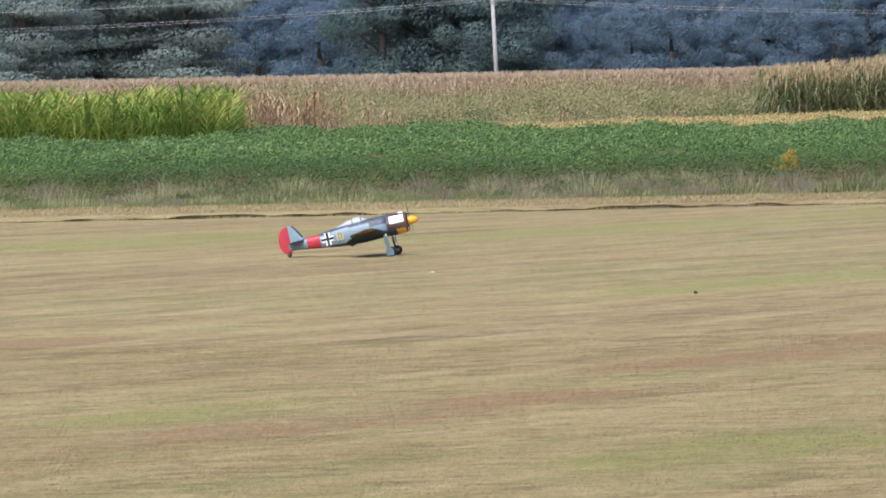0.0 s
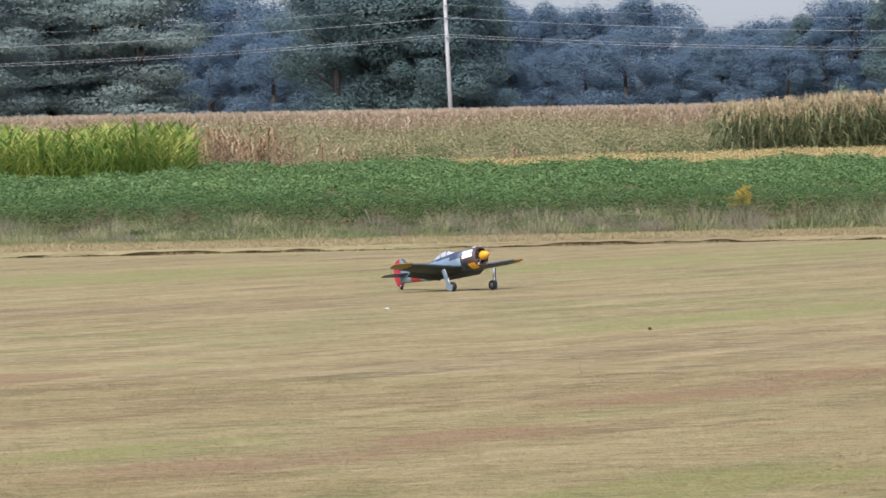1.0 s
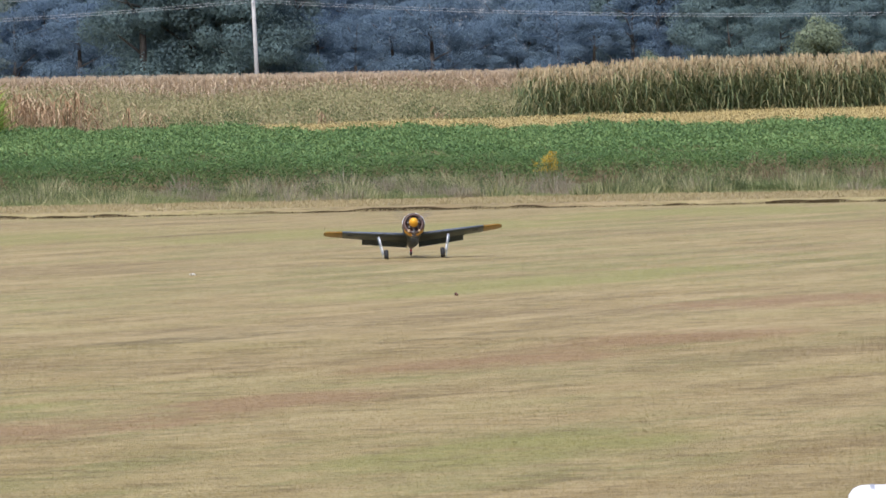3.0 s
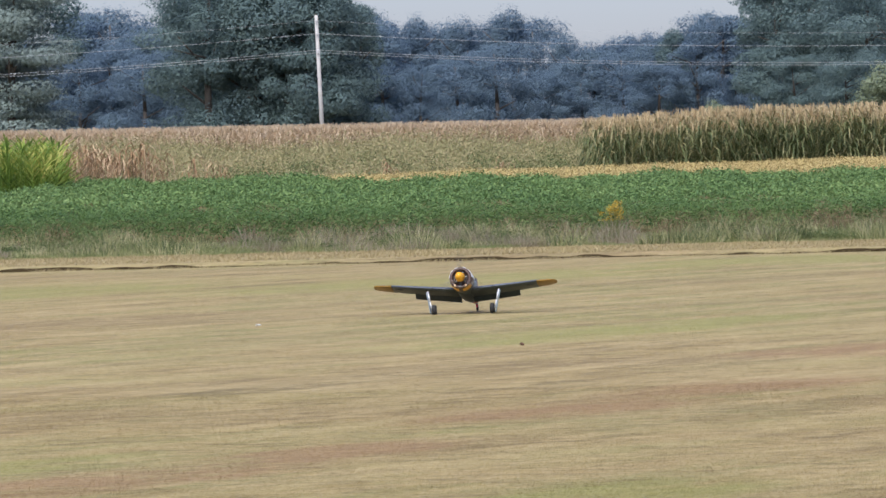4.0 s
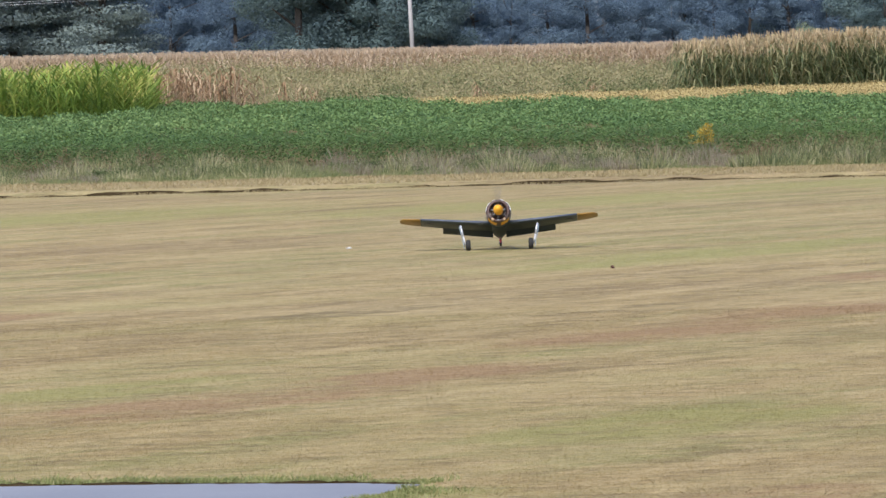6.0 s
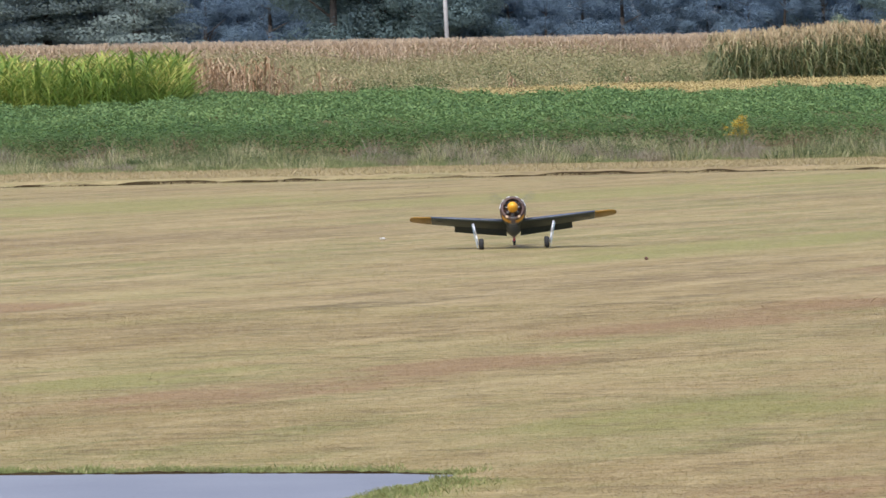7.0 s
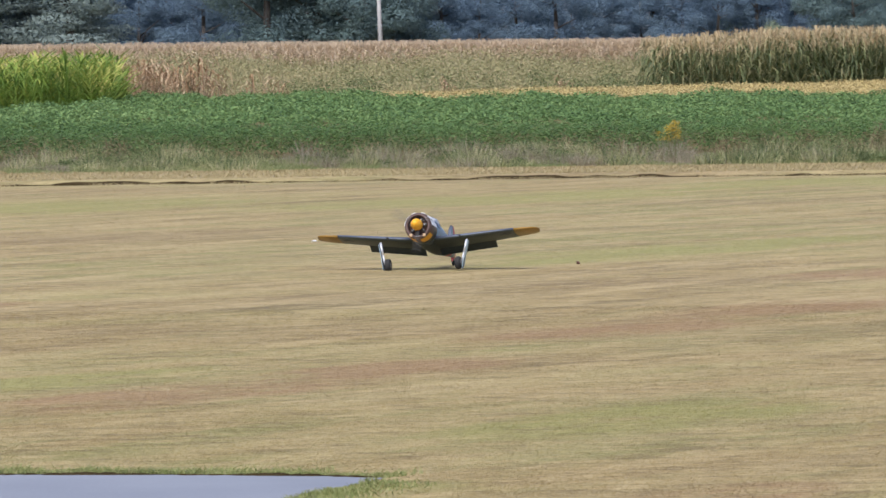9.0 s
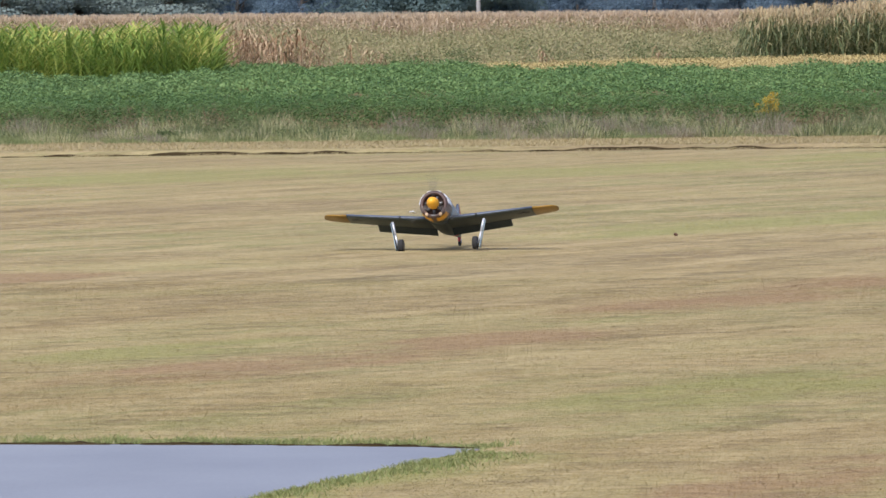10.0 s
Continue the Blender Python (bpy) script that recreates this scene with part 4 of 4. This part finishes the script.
def build_airplane():
    root = empty("model_airplane", "radio-controlled warbird model taxiing on mown grass, flaps down", "model airplane")

    def fly(name, bm, mat, parent=root, label="", smooth=True):
        bmesh.ops.transform(bm, matrix=PITCH, verts=bm.verts[:])
        return part(name, bm, mat, parent, label, smooth)

    # fuselage
    rows = [(-0.24, 0, 0.124, 0.128, 0.130), (-0.34, 0, 0.122, 0.130, 0.135), (-0.46, 0, 0.117, 0.132, 0.140), (-0.58, 0, 0.112, 0.130, 0.140), (-0.72, 0, 0.105, 0.126, 0.136),
            (-0.86, 0, 0.095, 0.112, 0.125), (-0.98, 0, 0.083, 0.098, 0.108), (-1.09, 0, 0.070, 0.086, 0.092), (-1.255, 0.004, 0.053, 0.070, 0.072), (-1.38, 0.008, 0.036, 0.058, 0.058), (-1.485, 0.012, 0.018, 0.048, 0.052)]
    bm = bmesh.new()
    made = loft(bm, [oval(*r) for r in rows])
    # belly faces get the colour with the underside's shade in it
    for i, j, f in made:
        a = (j + 0.5) / 32 * 360
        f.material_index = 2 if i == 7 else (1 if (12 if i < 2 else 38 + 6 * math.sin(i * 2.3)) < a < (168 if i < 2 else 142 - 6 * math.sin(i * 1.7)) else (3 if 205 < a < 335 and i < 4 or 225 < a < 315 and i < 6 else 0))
    fuselage = fly("fuselage", bm, [P_BLUE, P_GREY, P_RED, P_UNDERSHADE], label="pale blue fuselage, grey back and red tail band")

    for side in (1, -1):
        # balkan cross: white square behind black bars
        for nm, mat, pieces, out in (("cross_white", P_WHITE, ((-0.078, 0.078, -0.034, 0.034), (-0.034, 0.034, -0.078, 0.078)), 0.003),
                                     ("cross_black", P_BLACK, ((-0.078, 0.078, -0.014, 0.014), (-0.014, 0.014, -0.078, 0.078)), 0.0055)):
            for k, (a, b, c, d) in enumerate(pieces):
                bm = bmesh.new()
                m = Matrix.Translation((-0.99, side * (0.083 + out), 0.0)) @ pose(0, 0, 0, 0, 0, side * 6.6)
                lift = 0.0008 * k
                box(bm, a, b, lift - 0.0015, lift + 0.0015, c, d, m=m)
                fly("cross_bar", bm, mat, fuselage, "white cross outline" if mat is P_WHITE else "black cross bar", False)
        for k, (a, b, c, d) in enumerate(((-0.045, -0.028, -0.05, 0.05), (-0.010, 0.006, -0.05, 0.05), (-0.010, 0.045, 0.034, 0.05), (0.030, 0.045, -0.05, 0.034), (-0.010, 0.045, -0.05, -0.036))):
            bm = bmesh.new()
            box(bm, a, b, -0.0015, 0.0015, c, d, m=Matrix.Translation((-0.835, side * 0.0995, 0.0)) @ pose(0, 0, 0, 0, 0, side * 5.0))
            fly("number_bar", bm, P_FADED, fuselage, "yellow painted marking", False)

    # cowling with its open front
    bm = bmesh.new()
    rings = [(-0.25, 0.128), (-0.20, 0.132), (-0.14, 0.132), (-0.08, 0.132), (-0.025, 0.126), (-0.004, 0.116), (0.004, 0.104), (-0.004, 0.094), (-0.03, 0.090), (-0.07, 0.090)]
    made = loft(bm, [oval(u, -0.005, r, r, r, 36, 2.0) for u, r in rings], caps=False)
    for i, j, f in made:
        a = (j + 0.5) / 36 * 360
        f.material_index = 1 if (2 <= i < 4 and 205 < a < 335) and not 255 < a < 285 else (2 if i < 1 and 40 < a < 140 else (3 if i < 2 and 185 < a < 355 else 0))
    cowl = fly("cowling", bm, [P_BROWN, P_YELLOW, P_GREY, P_UNDERSHADE], label="dark brown engine cowling with yellow chin")
    skin = ((-0.03, 0.1275), (-0.04, 0.129), (-0.05, 0.1305), (-0.09, 0.1325), (-0.21, 0.1325))
    for a0, a1 in ((4, 24), (28, 48), (132, 152), (156, 176), (62, 78), (102, 118)):
        bm = bmesh.new()
        loft(bm, [[(u, math.cos(radians(a)) * (q + 0.0005), -0.005 + math.sin(radians(a)) * (q + 0.0005)) for a in np.linspace(a0, a1, 6)]
                  + [(u, math.cos(radians(a)) * (q + 0.004), -0.005 + math.sin(radians(a)) * (q + 0.004)) for a in np.linspace(a1, a0, 6)] for u, q in (skin if a0 not in (62, 102) else skin[:4])])
        fly("cowl_panel", bm, P_WHITE, cowl, "white panel on the cowling", False)
    for s in (-1, 1):
        bm = bmesh.new()
        box(bm, -0.06, 0.008, s * 0.062 - 0.014, s * 0.062 + 0.014, -0.108, -0.078, 0.008)
        fly("chin_intake", bm, P_CREAM, cowl, "cream oil-cooler lip under the spinner")
    # the engine inside
    bm = bmesh.new()
    rod(bm, (-0.10, 0, -0.005), (-0.05, 0, -0.005), 0.089, 0.089, 28)
    fly("firewall", bm, P_BROWN, cowl)
    for k in range(7):
        a = 2 * math.pi * (k + 0.25) / 7
        bm = bmesh.new()
        rod(bm, (-0.035, math.cos(a) * 0.03, -0.005 + math.sin(a) * 0.03), (-0.035, math.cos(a) * 0.082, -0.005 + math.sin(a) * 0.082), 0.016, 0.014, 8)
        fly("engine_cylinder", bm, P_ENGINE, cowl)
    bm = bmesh.new()
    box(bm, -0.05, 0.004, -0.022, 0.022, -0.112, -0.096, 0.004)
    fly("muffler", bm, P_ENGINE, cowl, "metal exhaust outlet under the engine")

    # canopy
    bm = bmesh.new()
    prof = [(-0.47, 0.118, 0.03, 0.010), (-0.55, 0.110, 0.060, 0.068), (-0.62, 0.105, 0.064, 0.080), (-0.70, 0.100, 0.058, 0.070), (-0.79, 0.094, 0.043, 0.048), (-0.92, 0.086, 0.018, 0.018)]
    loft(bm, [oval(u, w, hw, hh, 0.02, 20, 2.2) for u, w, hw, hh in prof])
    canopy = fly("canopy", bm, M_GLASS, label="clear bubble canopy")
    for (u, w, hw, hh) in (prof[1], (-0.66, 0.1025, 0.061, 0.075)):
        bm = bmesh.new()
        loft(bm, [oval(u + d, w, hw * 1.03, hh * 1.03, 0.02, 20, 2.2) for d in (-0.006, 0.006)], caps=False)
        fly("canopy_frame", bm, P_GREY, canopy, "grey canopy frame")
    bm = bmesh.new()
    box(bm, -0.745, -0.72, -0.03, 0.03, 0.09, 0.148, 0.008)
    fly("headrest", bm, P_WHITE, canopy, "pale headrest inside the canopy")

    # wings
    for side in (1, -1):
        stations = [(0.06, -0.250, -0.720, -0.088, 0.062), (0.30, -0.268, -0.690, -0.066, 0.056), (0.62, -0.292, -0.640, -0.034, 0.046), (0.83, -0.308, -0.602, -0.014, 0.039)]
        bm = bmesh.new()
        made = loft(bm, [wing_ring(side * y, le, te, w, th) for y, le, te, w, th in stations])
        for i, j, f in made:
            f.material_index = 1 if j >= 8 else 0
        wing = fly("wing", bm, [P_GREY, P_UNDERSHADE], label="grey wing, its underside darkened by painted shade")
        bm = bmesh.new()
        tip = [(0.832, -0.308, -0.602, -0.014, 0.0395), (0.94, -0.318, -0.578, -0.004, 0.034), (1.01, -0.345, -0.545, 0.002, 0.024), (1.04, -0.385, -0.51, 0.005, 0.013), (1.05, -0.43, -0.47, 0.006, 0.004)]
        made = loft(bm, [wing_ring(side * y, le, te, w, th) for y, le, te, w, th in tip])
        for i, j, f in made:
            f.material_index = 1 if j < 7 and j > 0 else 0
        fly("wing_tip", bm, [P_OCHRE, P_GREY], wing, "ochre-yellow rounded wing tip")
        bm = bmesh.new()
        m = Matrix.Translation((-0.60, 0, -0.088)) @ pose(0, 0, 0, 0, -26, 0)
        ring = lambda y, c, w: [(0.0, y, w + 0.008), (-c, y, w + 0.002), (-c, y, w - 0.002), (0.0, y, w - 0.008)]
        loft(bm, [[tuple(m @ Vector(p)) for p in ring(side * y, c, w)] for y, c, w in ((0.07, 0.14, -0.006), (0.36, 0.125, 0.022), (0.60, 0.112, 0.047))])
        fly("flap", bm, P_UNDERSHADE, wing, "lowered flap in the underside's shade colour", False)
        bm = bmesh.new()
        loft(bm, [[(te + 0.004 + dx, side * y, w + dz) for dx, dz in ((0, 0.006), (-0.07, -0.004), (-0.07, -0.008), (0, -0.006))] for y, te, w in ((0.625, -0.585, -0.036), (0.80, -0.560, -0.017))])
        fly("aileron", bm, P_UNDERSHADE, wing, smooth=False)
        for a, b, c, d in ((-0.05, 0.05, -0.017, 0.017), (-0.017, 0.017, -0.05, 0.05)):
            bm = bmesh.new()
            box(bm, a, b, c, d, -0.0015 if a < -0.03 else -0.0023, 0.0015 if a < -0.03 else 0.0007, m=Matrix.Translation((-0.42, side * 0.745, -0.0425)) @ pose(0, 0, 0, side * 5.5, 4, 0))
            fly("wing_cross_bar", bm, P_BLACK, wing, "black cross bar under the wing", False)
        bm = bmesh.new()
        rod(bm, (-0.262, side * 0.34, -0.062), (-0.205, side * 0.34, -0.066), 0.007, 0.006, 8)
        fly("gun_barrel", bm, P_BLACK, wing)
        # tailplane
        bm = bmesh.new()
        loft(bm, [wing_ring(side * y, le, te, 0.055, th) for y, le, te, th in ((0.02, -1.28, -1.47, 0.022), (0.20, -1.315, -1.475, 0.018), (0.32, -1.345, -1.47, 0.013), (0.36, -1.39, -1.45, 0.005))])
        fly("tailplane", bm, P_GREY, label="grey tailplane")

    # fin and rudder
    bm = bmesh.new()
    loft(bm, [[(u, y * th, w) for u, y in ((le, 0), ((le * 2 + te) / 3, 1), (te, 0.7), (te, -0.7), ((le * 2 + te) / 3, -1))] for w, le, te, th in ((0.04, -1.24, -1.455, 0.022), (0.10, -1.30, -1.455, 0.018), (0.20, -1.365, -1.455, 0.012), (0.245, -1.40, -1.455, 0.008), (0.258, -1.425, -1.455, 0.004))])
    fin = fly("fin", bm, P_BLUE, label="pale blue tail fin", smooth=False)
    bm = bmesh.new()
    loft(bm, [[(u, y * th, w) for u, y in ((le, 1), ((le + te) / 2 + 0.03, 1.3), (le + 0.012, 1.25), (le + 0.012, -1.25), ((le + te) / 2 + 0.03, -1.3), (le, -1))] for w, le, te, th in ((0.10, -1.31, -1.33, 0.015), (0.20, -1.37, -1.39, 0.011), (0.255, -1.42, -1.43, 0.006))])
    fly("fin_edge", bm, P_GREY, fin, "dark leading edge of the fin", False)
    bm = bmesh.new()
    loft(bm, [[(u, y * th, w) for u, y in ((-1.458, 1), ((-1.458 + te) / 2, 0.7), (te, 0.15), (te, -0.15), ((-1.458 + te) / 2, -0.7), (-1.458, -1))] for w, te, th in ((-0.075, -1.50, 0.010), (-0.05, -1.565, 0.012), (0.03, -1.598, 0.012), (0.12, -1.595, 0.010), (0.20, -1.57, 0.008), (0.245, -1.53, 0.006), (0.262, -1.49, 0.004))])
    fly("rudder", bm, P_RED, label="red rudder", smooth=False)

    # main gear
    for side in (1, -1):
        top, foot = Vector((-0.06, side * 0.408, 0.27)), Vector((0.0, side * (TRACK + 0.03), WHEEL_R))
        bm = bmesh.new()
        rod(bm, top, top.lerp(foot, 0.55), 0.011, 0.011, 12)
        rod(bm, top.lerp(foot, 0.5), foot, 0.009, 0.009, 10)
        rod(bm, foot + Vector((0, side * 0.006, 0)), foot - Vector((0, side * 0.036, 0)), 0.006, 0.006, 8)
        leg = part("gear_leg", bm, P_STEEL, root, "bare metal oleo leg")
        bm = bmesh.new()
        outline = [(-0.085, 0.265), (-0.035, 0.265), (-0.008, 0.13), (0.028, 0.085), (0.038, 0.03), (0.022, 0.012), (-0.045, 0.012), (-0.062, 0.05), (-0.05, 0.12), (-0.07, 0.17)]
        lean = math.degrees(math.atan2(0.408 - 0.361, 0.21))
        plate(bm, outline, 0.005, "y", Matrix.Translation((0, side * (TRACK + 0.044 - 0.01), 0)) @ pose(0, 0, 0, -side * lean, 0, 0))
        bm.normal_update()
        # inboard face darkened: its shade is put into the colour
        for f in bm.faces:
            f.material_index = 1 if f.normal.y * side < -0.5 else 0
        part("gear_door", bm, [P_BLUE, P_UNDERSHADE], leg, "pale blue gear door, shade painted on its inner face", False)
        bm = bmesh.new()
        prof = [(0.022, 0.030), (0.025, 0.046), (0.018, 0.057), (0.0, WHEEL_R), (-0.018, 0.057), (-0.025, 0.046), (-0.022, 0.030)]
        loft(bm, [[(math.cos(a) * r, w, math.sin(a) * r) for a in np.linspace(0, 2 * np.pi, 28, endpoint=False)] for w, r in prof])
        wheel = part("main_wheel", bm, P_TYRE, root, "black rubber tyre")
        wheel.location = (0, side * TRACK, WHEEL_R)
        bm = bmesh.new()
        rod(bm, (0, -0.024, 0), (0, 0.024, 0), 0.029, 0.029, 16)
        for k in range(5):
            a = 2 * math.pi * k / 5
            rod(bm, (math.cos(a) * 0.018, -0.026, math.sin(a) * 0.018), (math.cos(a) * 0.018, 0.026, math.sin(a) * 0.018), 0.004, 0.004, 6)
        part("hub", bm, P_ENGINE, wheel, "dark metal hub")
        WHEELS.append((wheel, side))

    # tail wheel
    bm = bmesh.new()
    rod(bm, (-WHEELBASE + 0.02, 0, 0.11), (-WHEELBASE, 0, 0.055), 0.007, 0.007, 8)
    for s in (-1, 1):
        rod(bm, (-WHEELBASE, s * 0.014, 0.058), (-WHEELBASE - 0.004, s * 0.014, 0.026), 0.004, 0.004, 6)
    rod(bm, (-WHEELBASE, -0.015, 0.058), (-WHEELBASE, 0.015, 0.058), 0.004, 0.004, 6)
    part("tail_leg", bm, P_STEEL, root, "thin metal tail-wheel fork")
    bm = bmesh.new()
    loft(bm, [[(math.cos(a) * r, w, math.sin(a) * r) for a in np.linspace(0, 2 * np.pi, 20, endpoint=False)] for w, r in ((0.010, 0.012), (0.011, 0.021), (0.0, 0.027), (-0.011, 0.021), (-0.010, 0.012))])
    tw = part("tail_wheel", bm, P_TYRE, root, "small black tail wheel")
    tw.location = (-WHEELBASE, 0, 0.027)

    # propeller and spinner turn together; built round the shaft, which points along x
    hub = part("propeller", rod(bmesh.new(), (-0.02, 0, 0), (0.02, 0, 0), 0.02, 0.02, 12), P_ENGINE, root, "three-bladed propeller turning")
    hub.matrix_basis = PITCH @ Matrix.Translation((0.03, 0, 0))
    bm = bmesh.new()
    prof = [(-0.022, 0.052), (-0.018, 0.054), (0.01, 0.054), (0.04, 0.049), (0.07, 0.038), (0.09, 0.026), (0.10, 0.012), (0.103, 0.002)]
    loft(bm, [[(u, math.cos(a) * r, math.sin(a) * r) for a in np.linspace(0, 2 * np.pi, 28, endpoint=False)] for u, r in prof])
    part("spinner", bm, P_YELLOW, hub, "bright yellow rounded spinner")
    for k in range(3):
        bm = bmesh.new()
        rings = []
        for d, c, tw_ in ((0.03, 0.006, 50), (0.10, 0.008, 40), (0.17, 0.009, 28), (0.235, 0.007, 20), (0.26, 0.004, 16), (0.27, 0.002, 16)):
            mm = pose(0, 0, 0, 0, 0, 90 - tw_)
            rings.append([tuple(mm @ Vector((x, y, d))) for x, y in ((c, 0), (0, 0.003), (-c, 0), (0, -0.003))])
        loft(bm, rings)
        bmesh.ops.transform(bm, matrix=pose(0, 0, 0, 120 * k, 0, 0), verts=bm.verts[:])
        part("propeller_blade", bm, P_ENGINE, hub, "dark propeller blade")
    PROP.append(hub)
    return root


WHEELS, PROP = [], []
airplane = build_airplane()


# ---- small things on the field ----
def build_litter():
    bm = bmesh.new()
    bmesh.ops.create_icosphere(bm, subdivisions=2, radius=0.026)
    for v in bm.verts:
        v.co *= 0.75 + 0.4 * noise.noise(v.co * 40)
        v.co.z *= 0.8
    clod = part("clod", bm, M_CLOD)
    clod.location = (0.906, 56.13, 0.016)
    tagged(clod, "small dark red-brown clod lying on turf", "clod")
    bm = bmesh.new()
    bmesh.ops.create_grid(bm, x_segments=6, y_segments=4, size=0.5)
    for v in bm.verts:
        v.co = Vector((v.co.x * 0.06, v.co.y * 0.11, 0.014 + 0.018 * noise.noise(v.co * 3.0)))
    bmesh.ops.solidify(bm, geom=bm.faces[:], thickness=0.002)
    scrap = part("paper_scrap", bm, P_WHITE)
    scrap.location = (-1.795, 64.1, 0.01)
    tagged(scrap, "crumpled white paper scrap lying on turf", "litter")


build_litter()


def build_tank():
    """A white tank with domed ends on a wire stand, at the edge of the pits."""
    root = empty("white_tank", "small white enamel tank with domed ends on a wire stand", "tank")
    root.location = (1.985, 24.4, 0.0)
    bm = bmesh.new()
    z, r = 0.155, 0.068
    prof = [(0.0, 0.004), (0.006, 0.03), (0.022, 0.052), (0.045, 0.064), (0.075, r), (0.33, r), (0.36, 0.062), (0.385, 0.045), (0.395, 0.01)]
    loft(bm, [[(u, math.cos(a) * q, z + math.sin(a) * q) for a in np.linspace(0, 2 * np.pi, 28, endpoint=False)] for u, q in prof])
    part("shell", bm, P_TANK, root)
    for u in (0.10, 0.29):
        bm = bmesh.new()
        loft(bm, [[(u + d, math.cos(a) * q, z + math.sin(a) * q) for a in np.linspace(0, 2 * np.pi, 28, endpoint=False)] for d, q in ((-0.01, r + 0.002), (0.01, r + 0.002))], caps=False)
        part("strap", bm, P_STEEL, root, "grey metal strap")
        for s in (-1, 1):
            bm = bmesh.new()
            rod(bm, (u - 0.02, s * 0.02, z - r), (u + 0.03, s * 0.07, -0.01), 0.005, 0.005, 8)
            part("wire_leg", bm, P_BLACK, root, "dark bent wire leg")


build_tank()


# ---- what moves ----
# seconds, place between the main wheels, heading and bank in degrees
TAXI = [
    (0, -2.482, 72.45, -4.5, 0.0), (0.5, -1.622, 72.05, -29.6, 0.0), (1, -0.969, 72.05, -46.5, 0.0), (1.5, -0.37, 71.45, -58.8, 1.1), (2, 0.129, 71.28, -70.7, 1.5),
    (2.5, 0.549, 70.65, -80.1, 1.7), (2.7, 0.634, 70.38, -84.0, 1.8), (3.25, 0.650, 69.25, -92.0, 1.4), (3.8, 0.535, 67.90, -97.3, 1.1), (4, 0.434, 67.47, -97.6, 1.2),
    (4.5, 0.197, 66.38, -95.4, 1.1), (5, 0.012, 65.20, -93.4, 0.9), (5.5, -0.098, 64.10, -90.4, 0.9), (5.7, -0.125, 63.65, -89.9, 0.9), (6.25, -0.215, 62.33, -91.0, 0.8),
    (6.8, -0.320, 60.85, -91.6, 0.8), (7, -0.360, 60.27, -89.7, 1.2), (7.5, -0.343, 58.85, -83.6, 0.6), (8, -0.138, 57.50, -86.5, 1.5), (8.5, -0.167, 56.13, -97.2, 1.9),
    (9, -0.538, 54.82, -102.1, 2.1), (9.5, -0.950, 53.64, -101.1, 1.7), (10, -1.243, 52.5, -97.3, 2.3),
]


def motions():
    walk(airplane, [(t, pose(x, y, 0.0, bank, 0, head)) for t, x, y, head, bank in TAXI])
    ts = [r[0] for r in TAXI]
    steps = np.arange(0, 301) / FPS
    px, py = np.interp(steps, ts, [r[1] for r in TAXI]), np.interp(steps, ts, [r[2] for r in TAXI])
    roll = np.concatenate([[0], np.cumsum(np.minimum(np.degrees(np.hypot(np.diff(px), np.diff(py)) / WHEEL_R), 84))])
    for wheel, side in WHEELS:
        walk(wheel, [(t, pose(0, side * TRACK, WHEEL_R, 0, a % 360, 0)) for t, a in zip(steps, roll)])
    walk(PROP[0], [(t, PITCH @ pose(0.03, 0, 0, (82 * i) % 360, 0, 0)) for i, t in enumerate(steps)])


motions()
